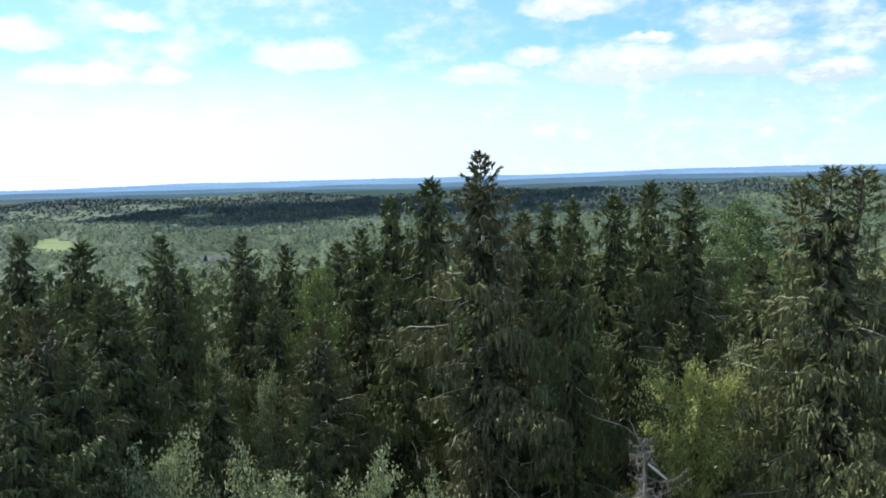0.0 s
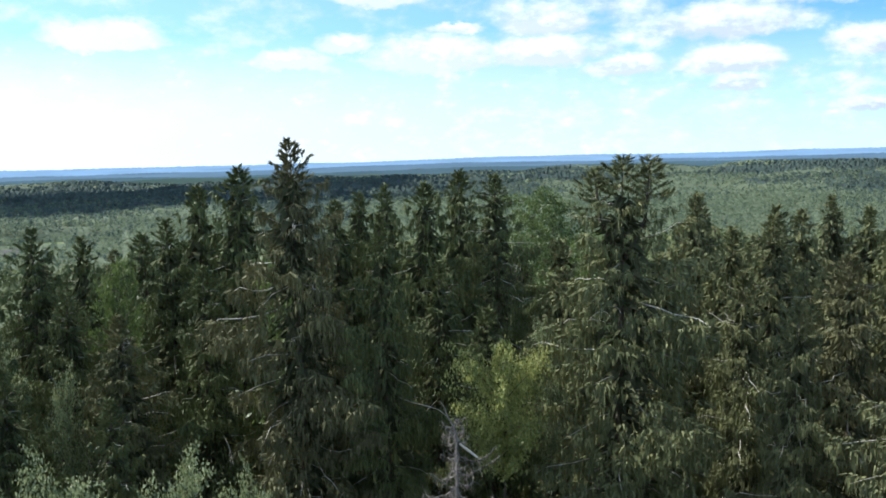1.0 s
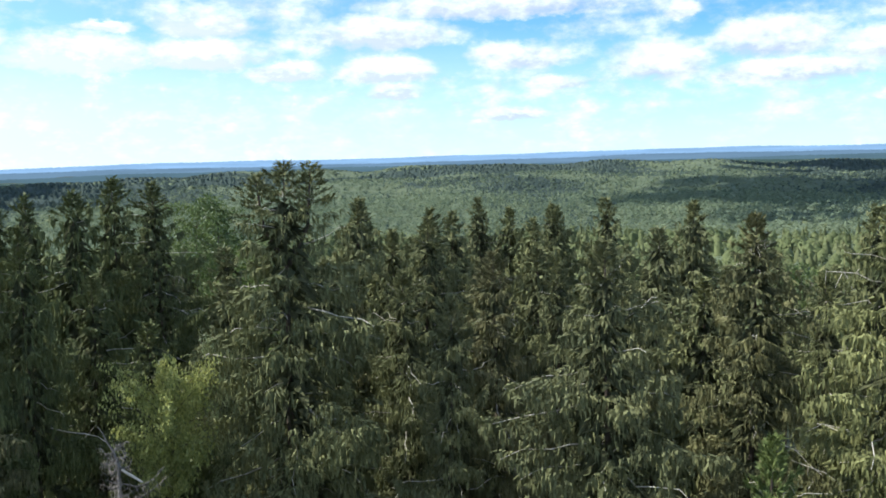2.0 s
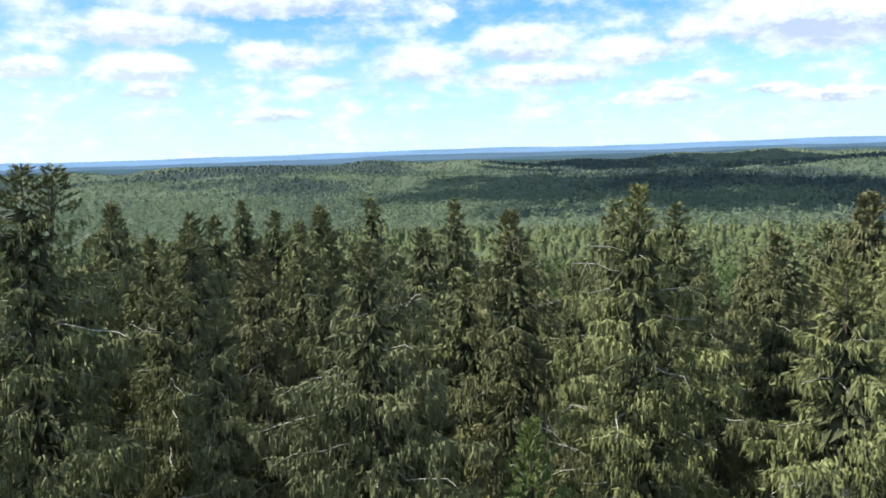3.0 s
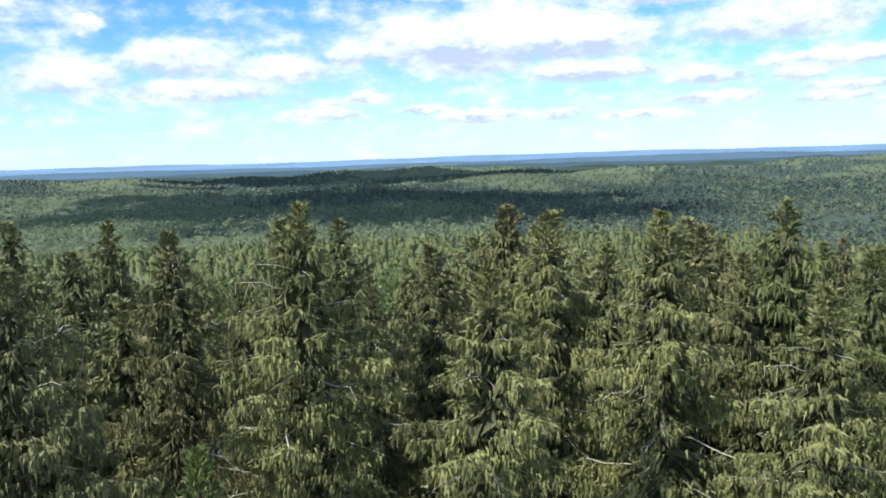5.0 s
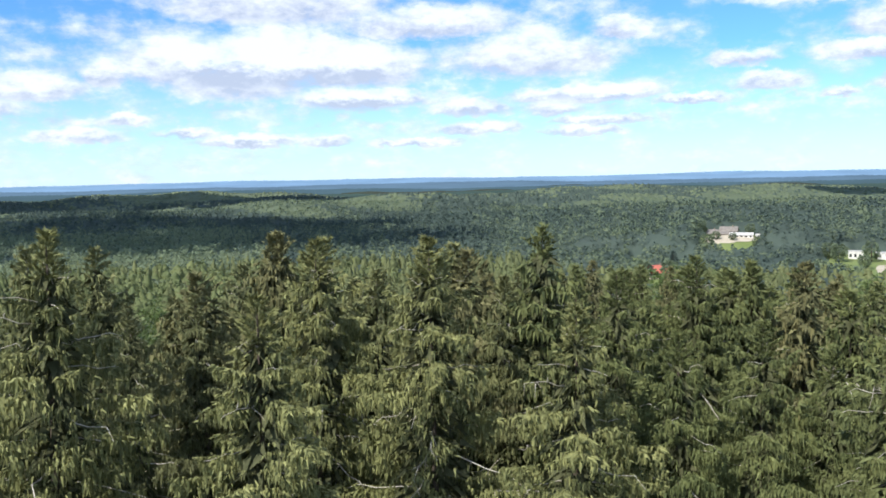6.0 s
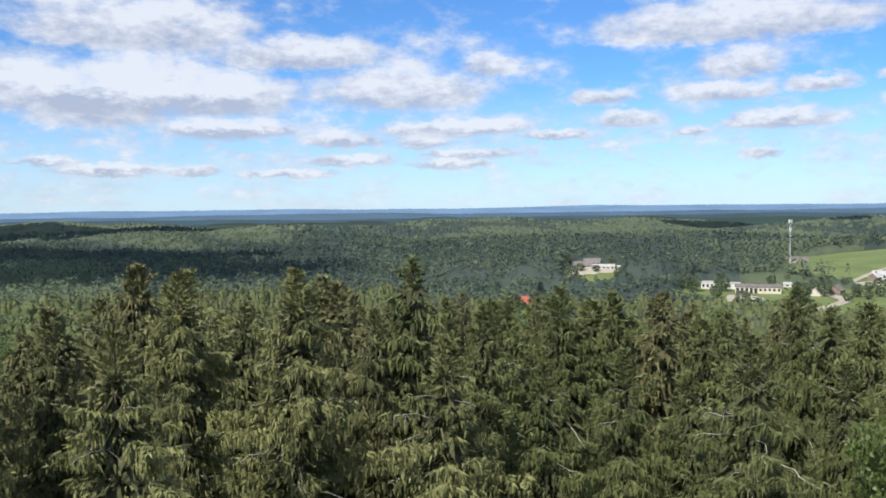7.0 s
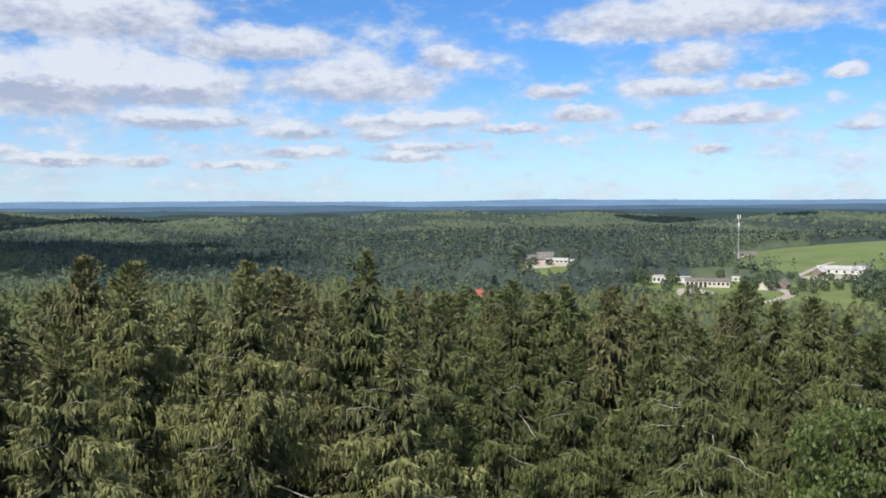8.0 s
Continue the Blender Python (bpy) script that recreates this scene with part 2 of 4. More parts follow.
SLOPE_BIRCH = material("slope_birch", (0.095, 0.122, 0.05), (0.21, 0.235, 0.095), 0.7, 0.05, island=0.4, gloss=0.15, sheer=0.3)
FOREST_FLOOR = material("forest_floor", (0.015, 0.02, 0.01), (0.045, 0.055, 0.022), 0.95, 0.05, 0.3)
MEADOW = material("meadow", (0.12, 0.16, 0.045), (0.22, 0.26, 0.085), 0.9, 0.03, 0.3)

# ---- ground ----


def polar(az, dist):
    return -math.sin(radians(az)) * dist, math.cos(radians(az)) * dist


FIELD_HILL = polar(-130, 900)
KNOLL = polar(-33, 2350)
FARM_RISE = polar(-104.3, 650)


def ground(x, y):
    """Height of the ground: a wooded hilltop that falls away to rolling lowland."""
    x, y = np.asarray(x, float), np.asarray(y, float)
    r2 = x * x + y * y
    r = np.sqrt(r2)
    z = -32.0 * (1 - np.exp(-r2 / 170.0 ** 2))
    far = np.clip((r - 650) / 900, 0, 1)
    z = z + far * (13.0 * np.sin(x / 260 + 1.3) * np.sin(y / 230 + 0.4) + 8.0 * np.sin(x / 121 + y / 143) + 4.0 * np.sin(x / 71 - y / 59 + 0.7) - 8.0)
    z = z + 19.0 * np.exp(-((x - FIELD_HILL[0]) ** 2 + (y - FIELD_HILL[1]) ** 2) / 190.0 ** 2)
    z = z + 30.0 * np.exp(-((x - KNOLL[0]) ** 2 + (y - KNOLL[1]) ** 2) / 170.0 ** 2)
    z = z + 15.0 * np.exp(-((x - FARM_RISE[0]) ** 2 + (y - FARM_RISE[1]) ** 2) / 55.0 ** 2)
    return z


FIELDS = []


def field(az, dist, across, deep, turn=0.0):
    """A clearing: an ellipse in plan, where grass grows and no trees stand."""
    x, y = polar(az, dist)
    FIELDS.append((x, y, across, deep, radians(az + turn)))


field(-113.9, 575, 50, 85)        # village green with the garages
field(-120.5, 550, 60, 95)        # lower meadow and the track
field(-127, 850, 170, 170)        # hillside pasture
field(-121.5, 690, 60, 50)        # barn yard
field(-104.0, 630, 22, 40)        # farm on the rise
field(-98.2, 570, 9, 32)         # meadow strip above the red roof
field(-118.3, 740, 42, 55)        # foot of the pasture
field(24.3, 930, 30, 190)         # field among the trees
field(15.0, 640, 42, 60)          # farmstead below the hill
field(12.0, 760, 50, 60)
field(-101.2, 560, 11, 26)
field(-99.6, 468, 9, 36)         # garden before the red roof


def cleared(x, y, margin=1.0):
    x, y = np.asarray(x, float), np.asarray(y, float)
    out = np.zeros(x.shape, bool)
    for fx, fy, a, b, turn in FIELDS:
        dx, dy = x - fx, y - fy
        u = dx * math.cos(turn) + dy * math.sin(turn)
        v = -dx * math.sin(turn) + dy * math.cos(turn)
        out |= (u / a) ** 2 + (v / b) ** 2 < margin ** 2
    return out


def mesh_from(name, verts, faces, materials, index=None, smooth=False):
    me = bpy.data.meshes.new(name)
    verts, faces = np.asarray(verts, np.float32), np.asarray(faces, np.int32)
    k = faces.shape[1]
    me.vertices.add(len(verts))
    me.vertices.foreach_set("co", verts.ravel())
    me.loops.add(faces.size)
    me.loops.foreach_set("vertex_index", faces.ravel())
    me.polygons.add(len(faces))
    me.polygons.foreach_set("loop_start", np.arange(0, faces.size, k, dtype=np.int32))
    for m in materials:
        me.materials.append(m)
    if index is not None:
        me.polygons.foreach_set("material_index", np.asarray(index, np.int32))
    if smooth:
        me.polygons.foreach_set("use_smooth", np.ones(len(faces), bool))
    me.update(calc_edges=True)
    return me


radii = np.concatenate([np.linspace(0, 400, 41), np.geomspace(410, 4950, 130)])
turns = np.radians(np.arange(0, 360, 1.5))
rr, tt = np.meshgrid(radii, turns, indexing="ij")
gx, gy = -np.sin(tt) * rr, np.cos(tt) * rr
gz = ground(gx, gy)
nr, nt = rr.shape
ii, jj = np.meshgrid(np.arange(nr - 1), np.arange(nt), indexing="ij")
j2 = (jj + 1) % nt
quads = np.stack([ii * nt + jj, ii * nt + j2, (ii + 1) * nt + j2, (ii + 1) * nt + jj], -1).reshape(-1, 4)[:, ::-1]
cx, cy = gx.ravel()[quads].mean(1), gy.ravel()[quads].mean(1)
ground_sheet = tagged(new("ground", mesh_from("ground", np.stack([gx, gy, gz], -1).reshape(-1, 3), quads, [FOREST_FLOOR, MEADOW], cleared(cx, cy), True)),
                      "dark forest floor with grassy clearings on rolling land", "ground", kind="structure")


# ---- cumulus placed over the lowland, unseen above the view, to cast shadows on the woods ----
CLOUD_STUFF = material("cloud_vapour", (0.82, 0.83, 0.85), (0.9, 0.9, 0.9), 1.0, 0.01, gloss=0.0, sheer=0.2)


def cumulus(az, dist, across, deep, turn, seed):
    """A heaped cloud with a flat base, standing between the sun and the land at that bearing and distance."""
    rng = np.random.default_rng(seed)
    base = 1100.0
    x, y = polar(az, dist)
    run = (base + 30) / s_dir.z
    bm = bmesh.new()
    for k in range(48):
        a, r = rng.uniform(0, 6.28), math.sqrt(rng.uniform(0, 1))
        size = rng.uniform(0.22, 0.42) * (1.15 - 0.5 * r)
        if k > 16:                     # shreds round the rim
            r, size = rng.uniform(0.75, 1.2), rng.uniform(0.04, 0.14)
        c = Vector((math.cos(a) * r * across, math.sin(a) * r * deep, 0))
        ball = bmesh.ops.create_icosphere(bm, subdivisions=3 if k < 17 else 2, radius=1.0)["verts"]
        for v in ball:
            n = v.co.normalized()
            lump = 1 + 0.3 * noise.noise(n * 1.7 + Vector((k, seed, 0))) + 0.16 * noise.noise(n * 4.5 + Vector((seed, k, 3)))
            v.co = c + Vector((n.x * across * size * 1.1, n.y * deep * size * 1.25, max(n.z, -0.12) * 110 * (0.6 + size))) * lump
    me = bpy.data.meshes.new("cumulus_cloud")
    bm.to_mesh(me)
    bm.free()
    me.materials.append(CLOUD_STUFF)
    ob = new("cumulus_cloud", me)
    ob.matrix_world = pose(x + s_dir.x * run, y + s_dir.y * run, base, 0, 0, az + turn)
    return tagged(ob, "white heaped cumulus cloud placed above the view to shade the forest", "cloud", "clouds over the lowland", kind="stuff")


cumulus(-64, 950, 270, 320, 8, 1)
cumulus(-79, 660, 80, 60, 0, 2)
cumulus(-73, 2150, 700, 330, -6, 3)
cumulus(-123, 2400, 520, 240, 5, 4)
# this one is added only to darken the far forest at its bearing
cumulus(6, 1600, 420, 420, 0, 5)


# ---- near trees ----
def blades(rng, origin, along, size, width, droop):
    """Kite-shaped sprays: arrays of roots, directions and sizes -> vertices and triangles."""
    n = len(origin)
    side = np.cross(along, rng.normal(size=(n, 3)))
    side /= np.linalg.norm(side, axis=1)[:, None] + 1e-9
    mid = origin + along * (size * 0.45)[:, None]
    tip = origin + along * size[:, None]
    tip[:, 2] -= droop * size
    w = (width * 0.5)[:, None]
    v = np.stack([origin, mid + side * w, tip, mid - side * w], 1).reshape(-1, 3)
    base = np.arange(n)[:, None] * 4
    f = np.concatenate([base + [[0, 1, 2]], base + [[0, 2, 3]]], 1).reshape(-1, 3)
    return v, f


def slivers(rng, origin, along, size, width, droop):
    """Single narrow triangles, root to tip: the finest needle twigs."""
    n = len(origin)
    side = np.cross(along, rng.normal(size=(n, 3)))
    side /= np.linalg.norm(side, axis=1)[:, None] + 1e-9
    tip = origin + along * size[:, None]
    tip[:, 2] -= droop * size
    w = (width * 0.5)[:, None]
    v = np.stack([origin + side * w, tip, origin - side * w], 1).reshape(-1, 3)
    return v, np.arange(n * 3).reshape(-1, 3)


def tube(points, radii_, sides=5):
    """A tapered tube along points."""
    points = np.asarray(points, float)
    n = len(points)
    d = np.gradient(points, axis=0)
    d /= np.linalg.norm(d, axis=1)[:, None] + 1e-9
    ref = np.where(np.abs(d[:, 2:3]) > 0.9, [[1.0, 0, 0]], [[0, 0, 1.0]])
    a = np.cross(d, ref)
    a /= np.linalg.norm(a, axis=1)[:, None]
    b = np.cross(d, a)
    ang = np.arange(sides) * 2 * math.pi / sides
    ring = points[:, None] + np.asarray(radii_)[:, None, None] * (a[:, None] * np.cos(ang)[None, :, None] + b[:, None] * np.sin(ang)[None, :, None])
    f = []
    for i in range(n - 1):
        for j in range(sides):
            k = (j + 1) % sides
            p, q, r, s = i * sides + j, i * sides + k, (i + 1) * sides + k, (i + 1) * sides + j
            f += [(p, q, r), (p, r, s)]
    return ring.reshape(-1, 3), np.array(f)


def join(pieces):
    vs, fs, off = [], [], 0
    for v, f in pieces:
        vs.append(v)
        fs.append(f + off)
        off += len(v)
    return np.concatenate(vs), np.concatenate(fs)


def spruce_meshes(seed, needles, height=26.0, reach=2.25, step=0.68, fill=1.0, bare=0.3, tops=1, coarse=1.0, skirt=16.0):
    """Trunk, limbs and hanging needle sprays of one spruce; its foot at the origin."""
    rng = np.random.default_rng(seed)
    lean = rng.normal(0, 0.15, 2)
    stem_h = np.linspace(0, height, 14)
    bend = np.stack([lean[0] * np.sin(stem_h / 6), lean[1] * np.sin(stem_h / 7 + 1), stem_h], 1)
    bend[:, :2] -= bend[-1, :2]
    trunks = [tube(bend, 0.24 * (1 - stem_h / height) ** 0.8 + 0.008, 7)]
    limbs, leaf = [], []
    leaders = [(0.0, 0.0, 0.0)]
    for k in range(tops - 1):
        a = 0.6 + rng.uniform(-0.3, 0.3) + 3.0 * k
        leaders.append((0.7 * math.cos(a), 0.7 * math.sin(a), 0.1 + 0.25 * k))
    lobes = rng.uniform(0, 6.28, 3)
    for lx, ly, down in leaders:
        s = 0.0
        reach_here = reach if down == 0 else reach * 0.15
        last = min(skirt, height * 0.85) if down == 0 else 1.5
        if down:
            trunks.append(tube([(0, 0, height - 3.0), (lx * 0.8, ly * 0.8, height - 1.8), (lx, ly, height - down)], [0.07, 0.05, 0.015], 5))
        while s < last:
            h = height - down - s
            tip = s < 1.3
            deep = s > 12.5
            count = 5 if tip else int(rng.integers(4, 7))
            if deep:
                count -= 3
            turn = rng.uniform(0, 6.28)
            for b in range(count):
                az = turn + b * 6.283 / count + rng.normal(0, 0.3)
                uneven = 1 + 0.28 * math.sin(2 * az + lobes[0] + s * 0.5) + 0.2 * math.sin(3 * az + lobes[1] - s * 0.8)
                long = (0.12 + 0.45 * s if tip else 0.45 + reach_here * (1 - math.exp(-(s - 0.9) / 3.4))) * rng.uniform(0.6, 1.2) * uneven
                naked = rng.random() < bare * (0.1 if s < 4 else 0.4)
                long *= 0.85 if naked else 1.0
                up = 1.0 - 0.55 * s + rng.normal(0, 0.2) if tip else max(0.35 - 0.16 * s, -0.28 - 0.02 * min(s, 12)) + rng.normal(0, 0.15)
                u = np.linspace(0, 1, 6)
                z = h + long * (up * u + (0.2 if not tip else 0.1) * u ** 2.2)
                sway = rng.normal(0, 0.15)
                line = np.stack([lx + np.cos(az + sway * u) * long * u, ly + np.sin(az + sway * u) * long * u, z], 1)
                if s > 0.9 and (naked or rng.random() < (0.2 + 0.25 * bare) / coarse):
                    thick = 0.010 + 0.006 * long
                    some = line[1::1 if coarse < 1.5 else 2] + [0, 0, 0.03]
                    some[1:-1] += rng.normal(0, 0.06, (len(some) - 2, 3))
                    some[-1] -= [0, 0, 0.12 * long]
                    limbs.append(tube(some, np.linspace(thick, thick * 0.4, len(some)), 3))
                    if naked and coarse < 1.5:
                        for q in range(5):
                            twig = some[int(rng.integers(1, len(some)))] + rng.normal(0, 0.02, 3)
                            drop = rng.normal(0, 0.16, 3) - [0, 0, rng.uniform(0.0, 0.3)]
                            limbs.append(tube([twig, twig + drop * 0.6 + [0, 0, 0.04], twig + drop], [0.009, 0.007, 0.004], 3))
                n = int(((24 if tip else 20) + (long * 82 + long * long * 48) * fill) / coarse ** 1.5)
                n = int(n * (0.5 if tops > 1 and s < 2 else 1.0) * (0.3 if naked else 1.0) * (0.45 if deep else 1.0))
                if n < 1:
                    continue
                # needles gather in tassels that hang from side twigs
                tassels = max(6, int(long * 19 / coarse ** 0.5))
                pick = rng.integers(0, tassels, n)
                at = np.clip((rng.uniform(0.05 if s < 3 else 0.2, 1.0, tassels) ** 0.62)[pick] + rng.normal(0, 0.025, n), 0.03, 1.02)
                px = np.stack([np.interp(at, u, line[:, c]) for c in range(3)], 1)
                out = np.array([math.cos(az), math.sin(az), 0.0])
                across = np.array([-math.sin(az), math.cos(az), 0.0])
                side = rng.normal(0, 1, tassels)[pick] + rng.normal(0, 0.2, n)
                span = (0.07 + 0.16 * long * np.sin(np.pi * np.clip(at * 0.9, 0, 1))) if not tip else np.full(n, 0.05)
                px += across[None] * (side * span)[:, None]
                px[:, 2] -= np.abs(side) * span * 0.5
                hang = rng.random(n) < (0.1 if tip else min(0.86, 0.3 + 0.13 * s))
                d = out[None] * rng.uniform(0.3, 1.0, n)[:, None] + across[None] * (np.sign(side) * rng.uniform(0.2, 0.9, n))[:, None]
                d[:, 2] = rng.uniform(-0.6, 0.05, n) if not tip else rng.uniform(0.0, 1.0, n)
                d[hang] = rng.normal(0, 0.17, (int(hang.sum()), 3)) + [0, 0, -1.0]
                if not tip:
                    px[:, 2] -= np.where(hang, (rng.uniform(0.05, 0.5, tassels) * min(1.0, 0.25 + 0.16 * s))[pick] * rng.random(n), 0.0)
                d /= np.linalg.norm(d, axis=1)[:, None]
                size = rng.uniform(0.13, 0.34, n) * np.where(hang | tip, 1.0, 0.75) * (0.62 if tip else 1.0) * coarse ** 0.5
                wide = rng.uniform(0.033, 0.075, n) * (0.9 if tip else 1.0) * coarse ** 0.95
                leaf.append(slivers(rng, px, d, size, wide, 0.12 if not tip else -0.05))
            s += (0.18 if tip else step * (0.75 if s < 4 else 1.0)) * rng.uniform(0.8, 1.2) * (1.6 if deep else 1.0)
    # dark twig core, added to block light and darken the gaps in the crown
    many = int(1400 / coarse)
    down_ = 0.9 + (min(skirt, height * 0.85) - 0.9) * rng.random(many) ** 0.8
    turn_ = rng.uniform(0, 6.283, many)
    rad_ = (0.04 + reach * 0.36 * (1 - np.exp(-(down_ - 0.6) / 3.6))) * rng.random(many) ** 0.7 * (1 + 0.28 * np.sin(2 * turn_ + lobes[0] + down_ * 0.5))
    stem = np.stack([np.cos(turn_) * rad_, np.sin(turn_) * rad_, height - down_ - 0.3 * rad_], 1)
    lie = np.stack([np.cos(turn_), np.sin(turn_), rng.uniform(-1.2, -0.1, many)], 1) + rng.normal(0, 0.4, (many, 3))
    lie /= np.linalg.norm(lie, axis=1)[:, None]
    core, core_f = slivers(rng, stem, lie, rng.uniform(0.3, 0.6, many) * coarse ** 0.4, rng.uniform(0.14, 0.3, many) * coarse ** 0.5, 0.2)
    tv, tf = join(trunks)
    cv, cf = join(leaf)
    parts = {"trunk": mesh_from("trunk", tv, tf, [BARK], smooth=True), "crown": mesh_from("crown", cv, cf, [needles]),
             "inner_crown": mesh_from("inner_crown", core, core_f, [SHADE_CORE])}
    if limbs:
        lv, lf = join(limbs)
        parts["branchwood"] = mesh_from("branchwood", lv, lf, [DEADWOOD], smooth=True)
    return parts, height


def leafy_meshes(seed, leaves, height=18.0, wide=2.3, tall=6.5, count=3600, leaf=0.15, bark=None):
    """Trunk, limbs and leaf clumps of one broadleaf tree."""
    rng = np.random.default_rng(seed)
    hs = np.linspace(0, height * 0.97, 9)
    wob = np.stack([0.25 * np.sin(hs / 3 + seed), 0.25 * np.sin(hs / 4 + 2 * seed), hs], 1)
    wob[:, :2] -= wob[-1, :2] * (hs / hs[-1])[:, None]
    trunk = tube(wob, 0.12 * (1 - hs / height) + 0.012, 6)
    limbs, leaf_p, leaf_d = [], [], []
    n_limb = 26
    for k in range(n_limb):
        f = k / (n_limb - 1)
        h = height - 0.3 - tall * (1 - f) ** 1.0 * rng.uniform(0.85, 1.0)
        az = k * 2.4 + rng.normal(0, 0.3)
        prof = math.sin(math.pi * min(1.0, 0.1 + 0.74 * (height - h) / tall)) ** 0.7
        long = wide * prof * rng.uniform(0.65, 1.15)
        rise = rng.uniform(0.25, 0.75)
        u = np.linspace(0, 1, 5)
        line = np.stack([np.cos(az) * long * u, np.sin(az) * long * u, h - 0.4 * long * rise + long * rise * u - 0.15 * long * u * u], 1)
        limbs.append(tube(line, np.linspace(0.018, 0.006, 5), 3))
        n = int(count / n_limb)
        at = rng.uniform(0.0, 1.08, n) ** 0.8
        p = np.stack([np.interp(at, u, line[:, c]) for c in range(3)], 1)
        clump = rng.integers(0, 7, n)
        centre = rng.normal(0, 0.28, (7, 3)) * wide / 2.6
        leaf_p.append(p + centre[clump] + rng.normal(0, 0.12, (n, 3)) * wide / 2.6)
        d = rng.normal(size=(n, 3)) + [0, 0, -0.3]
        leaf_d.append(d / np.linalg.norm(d, axis=1)[:, None])
    p, d = np.concatenate(leaf_p), np.concatenate(leaf_d)
    size = rng.uniform(0.7, 1.5, len(p)) * leaf
    cv, cf = blades(rng, p, d, size, size * 0.62, 0.1)
    lv, lf = join(limbs)
    return {"trunk": mesh_from("trunk", *trunk, [bark or BARK], smooth=True), "branchwood": mesh_from("branchwood", lv, lf, [BARK], smooth=True),
            "crown": mesh_from("crown", cv, cf, [leaves])}, height


def plant(name, model, x, y, top, spread=1.0, turn=0.0, label="", category="spruce tree", grp="forest trees"):
    """One tree: an Empty at its foot with trunk, limbs and crown under it; its tip at height top."""
    parts, height = model
    foot = float(ground(x, y)) - 0.1
    ob = new(name)
    ob.empty_display_size = 0.5
    k = (top - foot) / (height + 0.3)
    ob.matrix_world = pose(x, y, foot, 0, 0, turn) @ Matrix.Diagonal((spread, spread, k, 1))
    for nm, me in parts.items():
        piece = new(nm, me)
        piece.parent = ob
        if nm != "trunk":
            tagged(piece, kind="stuff")
    return tagged(ob, label, category, grp)


DENSE = [spruce_meshes(11 + k, NEEDLES, fill=0.85, bare=0.16) for k in range(3)]
OPEN = [spruce_meshes(31 + k, NEEDLES_BROWN, fill=0.85, bare=0.34, reach=2.0) for k in range(2)]
PALE = [spruce_meshes(45 + k, NEEDLES_PALE, fill=0.9, bare=0.5) for k in range(2)]
TRIPLE = spruce_meshes(41, NEEDLES, fill=1.0, bare=0.2, tops=3)
YOUNG = spruce_meshes(51, NEEDLES_FRESH, height=14.0, reach=1.3, step=0.26, fill=1.3, bare=0.02)
PLAIN = [spruce_meshes(61 + k, NEEDLES, fill=0.8, bare=0.12, step=0.6, coarse=2.6, reach=2.4, skirt=13.0) for k in range(4)]
GREEN = [spruce_meshes(101 + k, NEEDLES_GREEN, fill=0.85, bare=0.16) for k in range(3)]
GREEN_OPEN = spruce_meshes(111, NEEDLES_GREEN, fill=0.9, bare=0.45, reach=2.4)
PLAIN_GREEN = [spruce_meshes(121 + k, NEEDLES_GREEN, fill=0.8, bare=0.12, step=0.6, coarse=2.6, reach=2.4, skirt=13.0) for k in range(3)]
DISTANT_GREEN = [spruce_meshes(131 + k, NEEDLES_GREEN, fill=0.8, bare=0.0, step=0.6, coarse=3.5, reach=2.4, skirt=11.0) for k in range(2)]
DISTANT = [spruce_meshes(65 + k, NEEDLES, fill=0.8, bare=0.0, step=0.6, coarse=3.5, reach=2.4, skirt=11.0) for k in range(2)]
PLAIN_BROWN = [spruce_meshes(71, NEEDLES_BROWN, fill=0.7, bare=0.3, step=0.6, coarse=2.6, reach=2.2, skirt=13.0)]
SALLOW = leafy_meshes(95, LEAVES_YELLOW, height=17.0, wide=2.3, tall=2.7, count=13000, leaf=0.1)
FILL_BIRCH = leafy_meshes(88, LEAVES, count=2400, leaf=0.22)
BIRCH = [leafy_meshes(81 + k, LEAVES, count=9000, leaf=0.12) for k in range(2)]
WILLOW = [leafy_meshes(91 + k, LEAVES_PALE, height=17.0, wide=2.5, tall=4.5, count=12000, leaf=0.10) for k in range(2)]

S_DENSE = "tall green spruce with drooping needle curtains in the forest"
S_OPEN = "tall brownish thinning spruce with pale bare limbs showing"
S_BEHIND = "dark green spruce standing further back in the forest"


def greener_bearing(x, y):
    """Bearings towards the village and towards the sun take the deeper green needles."""
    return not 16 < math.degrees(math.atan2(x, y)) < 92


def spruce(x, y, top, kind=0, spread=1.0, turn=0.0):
    plant("spruce_tree", GREEN[kind] if greener_bearing(x, y) else DENSE[kind], x, y, top, spread, turn, S_DENSE)


def pale_spruce(x, y, top, kind=0, spread=1.0, turn=0.0):
    plant("spruce_tree", PALE[kind], x, y, top, spread, turn, "sunlit olive spruce with hanging twigs and pale bare limbs")


def open_spruce(x, y, top, kind=0, spread=1.0, turn=0.0):
    plant("spruce_tree", GREEN_OPEN if greener_bearing(x, y) and y < 0 else OPEN[kind], x, y, top, spread, turn, S_OPEN)


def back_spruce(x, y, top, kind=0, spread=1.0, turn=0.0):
    plant("spruce_tree", PLAIN_GREEN[kind % 3] if greener_bearing(x, y) else PLAIN[kind], x, y, top, spread, turn, S_BEHIND)


def back_brown(x, y, top, kind=0, spread=1.0, turn=0.0):
    plant("spruce_tree", PLAIN_BROWN[0], x, y, top, spread, turn, "brownish spruce standing further back in the forest")


def triple_spruce(x, y, top, kind=0, spread=1.0, turn=0.0):
    plant("spruce_tree", TRIPLE, x, y, top, spread, turn, "broad old spruce with three leaders at its tip")


def young_spruce(x, y, top, kind=0, spread=1.0, turn=0.0):
    plant("spruce_tree", YOUNG, x, y, top, spread, turn, "young bright green spruce among tall old ones")


